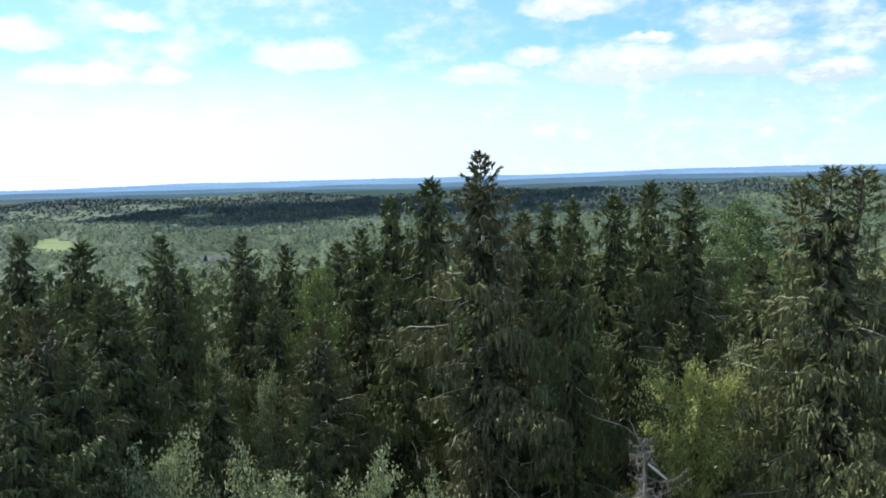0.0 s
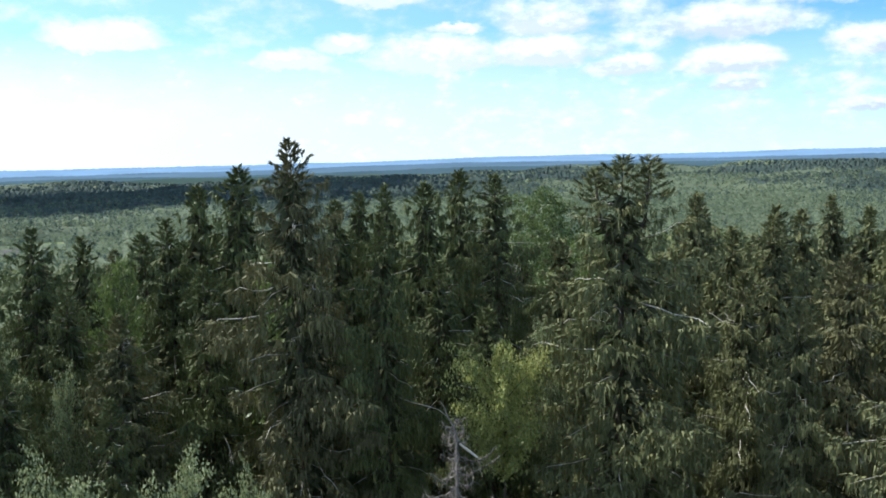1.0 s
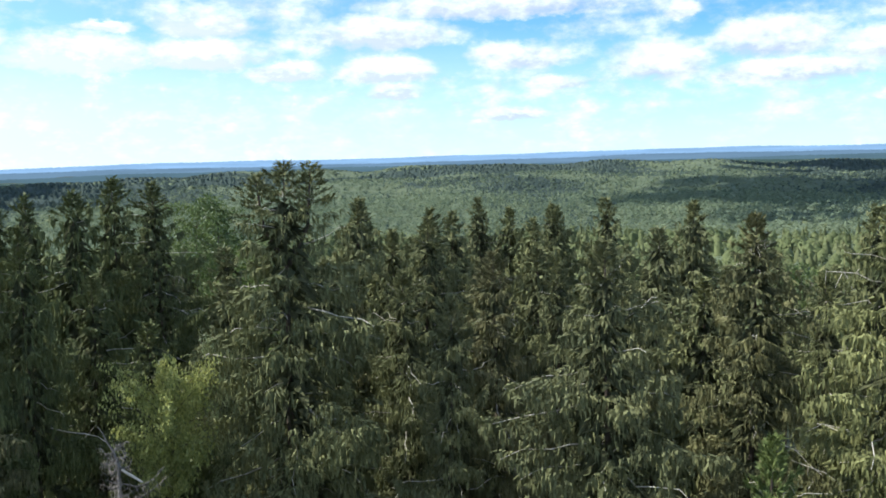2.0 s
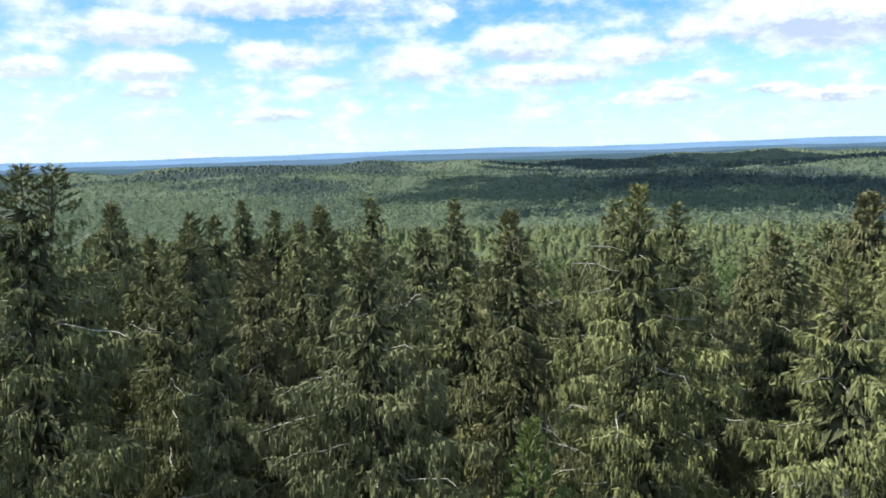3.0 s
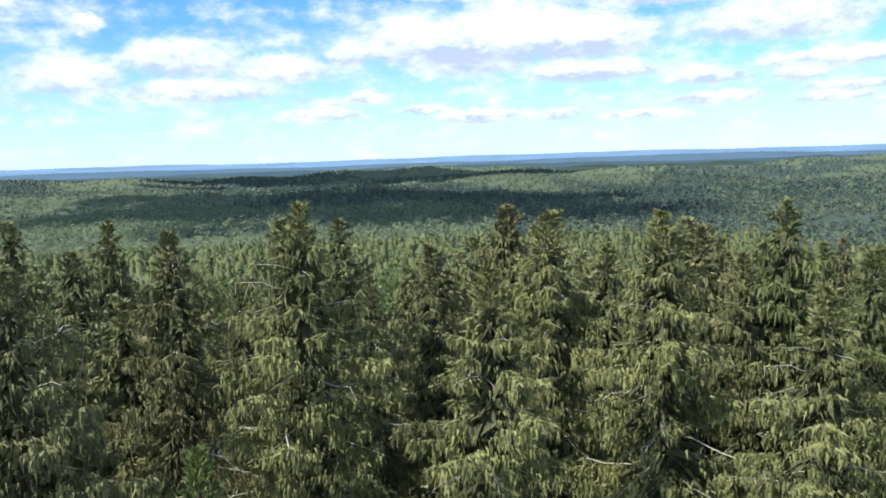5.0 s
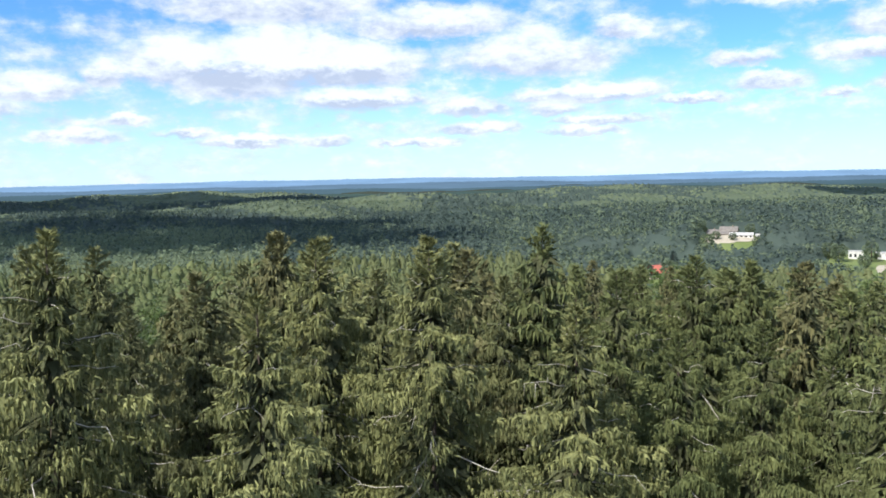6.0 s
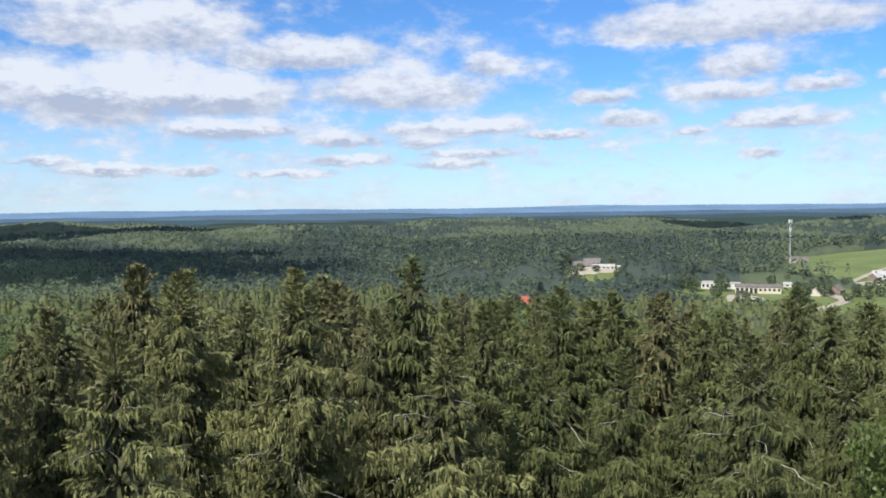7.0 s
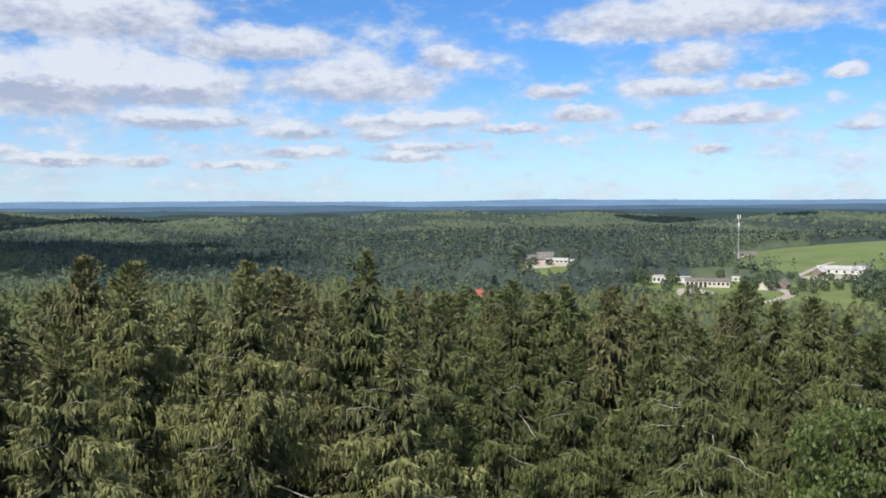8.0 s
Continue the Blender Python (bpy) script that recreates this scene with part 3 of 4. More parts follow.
def birch(x, y, top, kind=0, spread=1.0, turn=0.0):
    plant("birch_tree", BIRCH[kind], x, y, top, spread, turn, "light green birch crown among dark spruces", "birch tree")


def sallow(x, y, top, kind=0, spread=1.0, turn=0.0):
    plant("sallow_bush", SALLOW, x, y, top, spread, turn, "rounded yellow-green sallow crown, its leaves brightened as if sunlit", "sallow")


def willow(x, y, top, kind=0, spread=1.0, turn=0.0):
    plant("willow_tree", WILLOW[kind], x, y, top, spread, turn, "pale silvery green broadleaf crown in the sun", "willow tree")


open_spruce(1.3, 30.4, 27.9, 0, 1.15, 121)
back_spruce(-0.7, 42.4, 27.0, 0, 1.10, 303)
back_spruce(-2.8, 46.3, 26.1, 1, 1.10, 278)
back_spruce(7.6, 51.8, 25.6, 2, 1.00, 66)
spruce(4.2, 30.1, 25.3, 0, 0.80, 189)
back_spruce(8.8, 45.6, 25.9, 3, 1.00, 309)
back_spruce(11.5, 49.1, 26.4, 0, 1.00, 242)
spruce(12.4, 44.7, 26.2, 1, 1.15, 320)
triple_spruce(11.4, 26.0, 27.1, 0, 1.25, 297)
spruce(-11.2, 34.6, 25.1, 2, 0.95, 33)
spruce(-9.6, 41.3, 24.6, 0, 0.95, 310)
back_spruce(-9.1, 49.6, 23.5, 1, 1.00, 6)
birch(-5.8, 37.9, 23.6, 0, 0.60, 240)
back_spruce(-21.2, 43.5, 24.7, 2, 1.10, 132)
back_spruce(-17.1, 40.9, 24.5, 3, 1.10, 282)
open_spruce(-10.8, 22.9, 24.0, 1, 1.10, 119)
spruce(-11.1, 28.3, 23.9, 1, 1.10, 98)
willow(-7.2, 21.2, 21.0, 0, 0.55, 240)
willow(-4.7, 20.9, 20.5, 1, 0.62, 276)
willow(-2.1, 21.3, 20.2, 0, 0.58, 281)
willow(-0.4, 22.4, 19.3, 1, 0.35, 243)
sallow(7.4, 26.4, 21.3, 0, 0.70, 203)
willow(-9.5, 35.1, 20.5, 0, 0.45, 327)
willow(-6.8, 32.7, 20.0, 1, 0.35, 77)
open_spruce(-4.8, 32.0, 22.0, 1, 1.00, 118)
spruce(-4.2, 44.2, 24.6, 2, 1.10, 325)
back_spruce(-7.0, 58.0, 22.9, 0, 1.10, 77)
back_spruce(4.5, 50.2, 24.9, 1, 1.00, 267)
back_spruce(6.4, 55.0, 25.1, 2, 1.00, 199)
birch(25.0, 71.1, 24.7, 0, 1.60, 7)
birch(26.5, 81.2, 23.6, 1, 1.70, 343)
willow(11.8, 34.4, 20.2, 0, 0.40, 32)
spruce(-2.0, 34.3, 23.3, 1, 1.00, 81)
back_spruce(24.8, 46.2, 24.7, 0, 1.00, 302)
back_spruce(24.5, 41.7, 23.1, 2, 1.00, 21)
spruce(21.9, 34.0, 24.3, 2, 1.00, 154)
back_spruce(27.3, 39.9, 24.0, 3, 1.00, 15)
back_spruce(35.6, 48.8, 24.1, 1, 1.00, 137)
back_spruce(37.3, 47.5, 23.4, 2, 1.00, 242)
back_spruce(33.4, 40.3, 23.2, 0, 1.00, 304)
back_spruce(38.5, 43.9, 23.5, 3, 1.00, 198)
back_spruce(42.2, 43.1, 23.9, 1, 1.00, 218)
open_spruce(17.7, 23.5, 23.9, 0, 1.00, 202)
spruce(16.7, 27.8, 22.9, 1, 0.90, 295)
spruce(15.4, 22.7, 22.7, 2, 0.80, 227)
spruce(25.3, 28.9, 22.3, 0, 0.90, 68)
spruce(17.0, 17.5, 24.7, 1, 1.15, 187)
open_spruce(25.2, 18.7, 24.9, 1, 1.10, 49)
pale_spruce(23.2, 12.6, 25.9, 1, 1.20, 18)
back_spruce(40.0, 33.8, 24.1, 2, 1.00, 69)
back_spruce(33.6, 30.6, 23.1, 1, 1.00, 253)
back_spruce(38.2, 44.1, 23.7, 0, 1.00, 111)
back_spruce(26.4, 48.7, 24.5, 1, 1.00, 132)
back_spruce(24.7, 38.1, 24.4, 2, 1.00, 344)
back_brown(36.0, 13.2, 23.3, 0, 1.10, 223)
spruce(34.2, 12.6, 22.6, 2, 1.00, 320)
pale_spruce(21.5, 6.3, 24.3, 0, 1.15, 154)
pale_spruce(29.6, 6.6, 25.1, 0, 1.10, 215)
back_brown(40.9, 10.9, 24.7, 0, 0.90, 259)
young_spruce(16.6, 11.9, 20.8, 0, 1.00, 197)
back_spruce(45.3, 22.1, 23.7, 3, 1.00, 293)
back_spruce(39.4, 22.5, 24.2, 0, 1.00, 179)
spruce(30.7, 19.6, 22.3, 1, 0.90, 273)
spruce(31.4, 14.1, 22.6, 2, 0.80, 299)
back_brown(40.9, 11.2, 24.6, 0, 0.90, 208)
pale_spruce(31.7, 6.8, 25.0, 1, 1.05, 299)
pale_spruce(27.3, 2.5, 25.3, 0, 1.20, 118)
back_brown(36.4, 1.7, 24.1, 0, 1.00, 172)
back_spruce(36.4, -1.4, 25.0, 2, 1.10, 349)
pale_spruce(25.3, -1.9, 23.4, 1, 1.20, 14)
spruce(36.1, -4.7, 23.2, 0, 1.00, 143)
back_spruce(39.6, -8.0, 23.0, 1, 1.10, 310)
back_spruce(41.1, -10.2, 22.6, 3, 1.10, 343)
back_spruce(48.1, 14.9, 22.4, 0, 1.00, 356)
back_spruce(43.9, 6.7, 22.5, 2, 1.00, 83)
spruce(35.4, 0.2, 23.1, 1, 1.00, 357)
back_spruce(42.3, 2.6, 23.9, 1, 1.00, 167)
open_spruce(32.2, -3.9, 23.6, 1, 1.00, 277)
spruce(37.6, -7.9, 23.6, 2, 1.05, 292)
back_spruce(40.9, -11.1, 23.0, 0, 1.00, 291)
back_brown(40.3, -13.3, 23.0, 0, 1.00, 53)
back_spruce(35.9, -13.6, 22.3, 3, 1.00, 335)
open_spruce(24.2, -10.5, 23.4, 0, 1.15, 108)
spruce(38.0, -18.7, 23.4, 1, 1.00, 324)
back_spruce(37.4, -20.0, 22.4, 2, 1.00, 293)
back_spruce(40.1, -23.3, 22.3, 0, 1.00, 136)
spruce(28.3, -8.0, 22.4, 0, 0.95, 145)
spruce(27.9, -5.3, 22.1, 2, 0.90, 63)
birch(20.8, -12.6, 22.1, 1, 0.80, 32)
spruce(22.0, -14.5, 23.5, 1, 1.00, 246)
spruce(26.6, -14.7, 22.1, 0, 0.90, 327)
open_spruce(28.6, -10.3, 21.5, 1, 0.90, 247)
back_spruce(35.9, -22.5, 22.0, 1, 1.00, 45)
spruce(-7.1, 26.4, 21.6, 0, 0.80, 176)
spruce(-10.0, 20.0, 23.1, 2, 1.00, 34)
spruce(-9.6, 22.4, 23.1, 0, 0.95, 210)
spruce(-4.1, 25.1, 20.8, 1, 0.70, 77)
spruce(-10.4, 28.5, 22.7, 2, 0.90, 10)
spruce(-7.2, 35.7, 22.4, 0, 0.90, 150)
spruce(7.0, 33.7, 23.1, 2, 0.90, 218)
open_spruce(2.4, 33.3, 23.5, 1, 0.90, 212)
back_spruce(14.0, 39.0, 21.8, 1, 1.00, 40)
back_spruce(9.6, 36.5, 20.6, 2, 1.00, 140)



def snag(x, y, top):
    """A dead broken spruce top: grey trunk, crooked bare limbs, a pale split length of wood."""
    rng = np.random.default_rng(17)
    foot = float(ground(x, y)) - 0.1
    ob = new("dead_tree")
    ob.matrix_world = pose(x, y, foot)
    h = top - foot
    hs = np.linspace(0, h - 1.1, 8)
    trunk = tube(np.stack([0.05 * np.sin(hs), 0.05 * np.cos(hs * 1.3), hs], 1), 0.13 - 0.085 * hs / h, 7)
    new("trunk", mesh_from("trunk", *trunk, [SNAG_WOOD], smooth=True)).parent = ob
    leader = tube([(0.02, 0, h - 1.2), (-0.06, 0, h - 0.75), (-0.22, 0.03, h - 0.45), (-0.3, 0.04, h - 0.2), (-0.42, 0.05, h)], [0.05, 0.034, 0.022, 0.016, 0.006], 5)
    new("broken_leader", mesh_from("broken_leader", *leader, [SNAG_WOOD], smooth=True)).parent = ob
    for k in range(26):
        z = h - 0.6 - 0.115 * k + rng.normal(0, 0.05)
        a = k * 2.39 + rng.normal(0, 0.4)
        long = (0.35 + 0.04 * k) * rng.uniform(0.7, 1.15) * (1.7 if k in (3, 8, 13) else 1.0)
        u = np.linspace(0, 1, 8)
        bow = 0.3 * np.sin(3.4 * u + k)
        line = np.stack([np.cos(a + bow) * long * u, np.sin(a + bow) * long * u,
                         z - 0.32 * long * np.sin(u * 2.4) + 0.3 * long * u ** 2 + rng.normal(0, 0.025, 8)], 1)
        pieces = [tube(line, np.linspace(0.018, 0.006, 8), 4)]
        for q in range(int(20 + 26 * long)):
            i = int(rng.integers(1, 8))
            tw = line[i] + (line[i - 1] - line[i]) * rng.random()
            drop = rng.normal(0, 0.085, 3) + [0, 0, rng.uniform(-0.24, 0.05)]
            pieces.append(tube([tw, tw + drop * 0.5 + rng.normal(0, 0.025, 3), tw + drop], [0.007, 0.005, 0.003], 3))
        new("limb", mesh_from("limb", *join(pieces), [SNAG_WOOD])).parent = ob
    bm_v, bm_f = tube([(0.08, -0.12, h - 1.25), (0.3, -0.2, h - 1.43), (0.56, -0.26, h - 1.66)], [0.03, 0.042, 0.025], 5)
    tagged(new("split_wood", mesh_from("split_wood", bm_v, bm_f, [SPLIT_WOOD])), "pale freshly split length of wood").parent = ob
    return tagged(ob, "grey dead spruce top with crooked bare limbs and pale split wood", "dead tree")


snag(5.3, 23.8, 20.2)

# the rest of the wood on the hilltop, lower than the trees named above
rng_fill = np.random.default_rng(5)
PLACED = [ob.matrix_world.translation.copy() for ob in scene.objects if ob.type == "EMPTY"]
for ring_r, ring_n in ((40, 10), (50, 15), (60, 22), (72, 28), (85, 33), (100, 36), (117, 38)):
    for k in range(ring_n):
        az = 32 - (160.0 * (k + rng_fill.uniform(0.1, 0.9)) / ring_n)
        x, y = polar(az, ring_r + rng_fill.uniform(-5, 5))
        if any((p.x - x) ** 2 + (p.y - y) ** 2 < 12 for p in PLACED):
            continue
        slope = 5.0 if az > -35 else 6.3 if az > -88 else 5.9 if az > -116 else 7.4
        top = EYE - ring_r * math.tan(radians(slope + rng_fill.uniform(-0.2, 2.4 if az > -88 else 1.4)))
        top = min(top, float(ground(x, y)) + 27)
        which = rng_fill.random()
        if which < 0.07:
            plant("birch_tree", FILL_BIRCH, x, y, top, rng_fill.uniform(1.0, 1.4), rng_fill.uniform(0, 360), "light green birch further back among spruces", "birch tree")
        elif which < 0.22:
            back_brown(x, y, top, 0, rng_fill.uniform(0.8, 1.1), rng_fill.uniform(0, 360))
        else:
            models = (PLAIN_GREEN if greener_bearing(x, y) else PLAIN) if ring_r < 70 else (DISTANT_GREEN if greener_bearing(x, y) else DISTANT)
            plant("spruce_tree", models[int(rng_fill.integers(len(models)))], x, y, top, rng_fill.uniform(0.85, 1.2), rng_fill.uniform(0, 360), S_BEHIND)


# ---- woods beyond the hilltop ----
# the first of these is dark spruce put in to imitate a cloud's shadow
SHADE_WOOD, LIGHT_WOOD, SPRUCE_VALE = polar(-74, 1450), polar(-44, 750), polar(10, 1700)


def stands(x, y):
    """Which kind of tree grows where: below a half spruce, above it birch."""
    far = np.clip(np.hypot(x, y) / 700, 0.35, 1.6)
    k = 1 / (150 * far)
    # extra spruce: at the imitated cloud shadow and on the knoll
    old = np.exp(-((x - SHADE_WOOD[0]) ** 2 + (y - SHADE_WOOD[1]) ** 2) / 420.0 ** 2) + np.exp(-((x - KNOLL[0]) ** 2 + (y - KNOLL[1]) ** 2) / 200.0 ** 2)
    old = old + 1.1 * np.exp(-((x - SPRUCE_VALE[0]) ** 2 + (y - SPRUCE_VALE[1]) ** 2) / 1000.0 ** 2)
    light = np.exp(-((x - LIGHT_WOOD[0]) ** 2 + (y - LIGHT_WOOD[1]) ** 2) / 450.0 ** 2)
    broad = 0.5 * np.sin(x * k + 2 * np.sin(y * k * 0.7)) * np.sin(y * k * 1.1 + 1.7 * np.sin(x * k * 0.6) + 0.8)
    patchy = 0.28 * np.sin(x * k * 3.1 + 1.5 * np.sin(y * k * 2.3)) * np.sin(y * k * 2.7 + 1.9 * np.sin(x * k * 1.7))
    return 0.45 * light - 0.45 * old + 0.5 + broad + patchy


def lowness(x, y):
    """Younger, lower growth round the village and the farmstead."""
    dist, azd = np.hypot(x, y), -np.degrees(np.arctan2(x, y))
    return np.where((dist < 600) & (azd < -92), 0.55, np.where((dist < 760) & (azd > 8), 0.7, 1.0))


def woodland(name, seed, near, far, spacing, tris, tree, width, mat, share, label, size, deep=0.85):
    """Uncountable trees on a sector of land, each a ragged cone or dome of leaf clumps, in one mesh."""
    rng = np.random.default_rng(seed)
    area = math.pi * (far ** 2 - near ** 2) * 170 / 360
    n = int(area / spacing ** 2)
    r = np.sqrt(rng.uniform(near ** 2, far ** 2, n))
    a = np.radians(rng.uniform(-132, 38, n))
    x, y = -np.sin(a) * r, np.cos(a) * r
    stand = stands(x, y) + rng.normal(0, 0.18, n)
    keep = (stand < share[1]) & (stand >= share[0]) & ~cleared(x, y)
    x, y = x[keep], y[keep]
    n = len(x)
    z = ground(x, y)
    h = tree * rng.uniform(0.75, 1.15, n) * lowness(x, y)
    w = width * rng.uniform(0.75, 1.25, n)
    conic = mat in (HAZED_SPRUCE, SLOPE_SPRUCE)
    t = rng.uniform(0, 1, (n, tris)) ** 1.3
    ang = rng.uniform(0, 2 * math.pi, (n, tris))
    prof = (0.12 + 0.88 * t) if conic else np.sin(np.pi * np.clip(0.12 + 0.8 * t ** 0.7, 0, 1)) ** 0.6
    rad = w[:, None] * prof * rng.uniform(0.65, 1.05, (n, tris))
    cxx, cyy = x[:, None] + np.cos(ang) * rad, y[:, None] + np.sin(ang) * rad
    czz = z[:, None] + h[:, None] * (1 - t * deep)
    c = np.stack([cxx, cyy, czz], -1).reshape(-1, 3)
    m = len(c)
    s = size * rng.uniform(0.6, 1.35, m)
    out = np.stack([np.cos(ang), np.sin(ang), np.full_like(ang, 1.3)], -1).reshape(-1, 3) + rng.normal(0, 0.35, (m, 3))
    out /= np.linalg.norm(out, axis=1)[:, None]
    e1 = np.cross(out, rng.normal(size=(m, 3)))
    e1 /= np.linalg.norm(e1, axis=1)[:, None]
    e2 = np.cross(out, e1)
    k1 = s[:, None]
    v = np.stack([c + e1 * k1, c - e1 * k1 * 0.5 + e2 * k1 * 0.87, c - e1 * k1 * 0.5 - e2 * k1 * 0.87], 1)
    me = mesh_from(name, v.reshape(-1, 3), np.arange(m * 3).reshape(-1, 3), [mat])
    return tagged(new(name, me), label, "forest", kind="stuff")


def far_wood(name, seed, near, far, spacing, tree, width, mat, share, label):
    """Uncountable trees further off: pointed or rounded crowns of a few faces each, in one mesh."""
    rng = np.random.default_rng(seed)
    n = int(math.pi * (far ** 2 - near ** 2) * 170 / 360 / spacing ** 2)
    r = np.sqrt(rng.uniform(near ** 2, far ** 2, n))
    a = np.radians(rng.uniform(-132, 38, n))
    x, y = -np.sin(a) * r, np.cos(a) * r
    stand = stands(x, y) + rng.normal(0, 0.18, n)
    keep = (stand < share[1]) & (stand >= share[0]) & ~cleared(x, y)
    x, y = x[keep], y[keep]
    n = len(x)
    z = ground(x, y) - 0.3
    h = tree * rng.uniform(0.8, 1.12, n) * lowness(x, y)
    w = width * rng.uniform(0.7, 1.3, n)
    conic = mat in (HAZED_SPRUCE, SLOPE_SPRUCE)
    rings = [(0.45, 1.0), (0.84, 0.62), (1.0, 0.0)] if conic else [(0.45, 1.0), (0.88, 0.8), (1.0, 0.0)]
    sides = 4 if near > 800 else 5
    spin = rng.uniform(0, 6.28, n)
    vs = []
    for hz, wr in rings:
        for k in range(sides):
            ang = spin + 2 * math.pi * k / sides
            rad = w * wr * rng.uniform(0.7, 1.25, n)
            vs.append(np.stack([x + np.cos(ang) * rad, y + np.sin(ang) * rad, z + h * hz * (1 + rng.normal(0, 0.03, n) * (wr > 0))], 1))
    v = np.stack(vs, 1)
    m = len(vs)
    f = []
    for q in range(len(rings) - 1):
        for k in range(sides):
            k2 = (k + 1) % sides
            lo, lo2, hi, hi2 = q * sides + k, q * sides + k2, (q + 1) * sides + k, (q + 1) * sides + k2
            f.append((lo, lo2, hi))
            if rings[q + 1][1] > 0:
                f.append((lo2, hi2, hi))
    f = (np.arange(n)[:, None, None] * m + np.array(f)[None]).reshape(-1, 3)
    me = mesh_from(name, v.reshape(-1, 3), f, [mat], smooth=True)
    return tagged(new(name, me), label, "forest", kind="stuff")


def gap_sheet(name, mat, want_spruce, label):
    """A raised canopy sheet, added to fill the dark gaps between the crowns of the far woods."""
    rad = np.geomspace(290, 2745, 190)
    ang = np.radians(np.arange(-132, 38.1, 0.35))
    R, A = np.meshgrid(rad, ang, indexing="ij")
    X, Y = -np.sin(A) * R, np.cos(A) * R
    rng = np.random.default_rng(23)
    edge = np.where(cleared(X, Y) | (R < 296), 0.3, np.where(cleared(X, Y, 1.2), 7.0, np.where((R < 900) | (stands(X, Y) < 0.4), 11.0, 13.4)))
    Z = ground(X, Y) + lowness(X, Y) * edge * rng.normal(1.0, 0.1, X.shape)
    m_r, m_a = X.shape
    i, j = np.meshgrid(np.arange(m_r - 1), np.arange(m_a - 1), indexing="ij")
    q = np.stack([i * m_a + j, (i + 1) * m_a + j, (i + 1) * m_a + j + 1, i * m_a + j + 1], -1).reshape(-1, 4)
    xs, ys = X.ravel()[q], Y.ravel()[q]
    keep = ~cleared(xs, ys).all(1) & ((stands(xs.mean(1), ys.mean(1)) < 0.45) == want_spruce)
    q = q[keep]
    used, q = np.unique(q, return_inverse=True)
    v = np.stack([X, Y, Z], -1).reshape(-1, 3)[used]
    return tagged(new(name, mesh_from(name, v, q.reshape(-1, 4), [mat], smooth=True)), label, "forest", kind="stuff")


gap_sheet("spruce_gap_sheet", HAZED_SPRUCE, True, "raised dark canopy sheet filling the gaps between distant spruces")
gap_sheet("birch_gap_sheet", HAZED_BIRCH, False, "raised green canopy sheet filling the gaps between distant birches")
woodland("spruce_wood", 1, 118, 300, 5.4, 40, 22, 2.0, SLOPE_SPRUCE, (-9, 0.62), "dark spruce wood on the lower slope", 0.5)
woodland("birch_wood", 2, 118, 300, 6.2, 40, 20, 2.5, SLOPE_BIRCH, (0.55, 9), "lighter birch wood on the lower slope", 0.55)
far_wood("spruce_wood", 9, 295, 480, 6.0, 18, 1.9, SLOPE_SPRUCE, (-9, 0.55), "olive spruce wood at the foot of the hill")
woodland("spruce_wood", 9, 295, 480, 6.0, 16, 19.5, 2.3, SLOPE_SPRUCE, (-9, 0.55), "ragged outer sprays of olive spruce wood", 0.75)
far_wood("birch_wood", 10, 295, 480, 6.6, 16.5, 2.5, SLOPE_BIRCH, (0.42, 9), "green birch wood at the foot of the hill")
woodland("birch_wood", 10, 295, 480, 6.6, 16, 18, 2.9, SLOPE_BIRCH, (0.42, 9), "ragged outer leaves of green birch wood", 0.8)
woodland("spruce_wood", 3, 475, 880, 6.6, 24, 17.5, 3.1, HAZED_SPRUCE, (-9, 0.5), "dark spruce forest across the lowland", 0.8, 0.6)
woodland("birch_wood", 4, 475, 880, 6.8, 24, 16.2, 3.8, HAZED_BIRCH, (0.38, 9), "light green birch forest across the lowland", 0.9, 0.5)
woodland("spruce_wood", 5, 870, 1500, 9.0, 15, 17.3, 4.1, HAZED_SPRUCE, (-9, 0.5), "dark spruce forest in the middle distance", 1.3, 0.55)
woodland("birch_wood", 6, 870, 1500, 9.0, 15, 16.4, 4.8, HAZED_BIRCH, (0.38, 9), "light birch forest in the middle distance", 1.4, 0.45)
far_wood("spruce_wood", 7, 1480, 2740, 13, 16.8, 5.6, HAZED_SPRUCE, (-9, 0.5), "dark distant spruce forest")
far_wood("birch_wood", 8, 1480, 2740, 13, 16, 6.6, HAZED_BIRCH, (0.38, 9), "pale distant mixed forest")


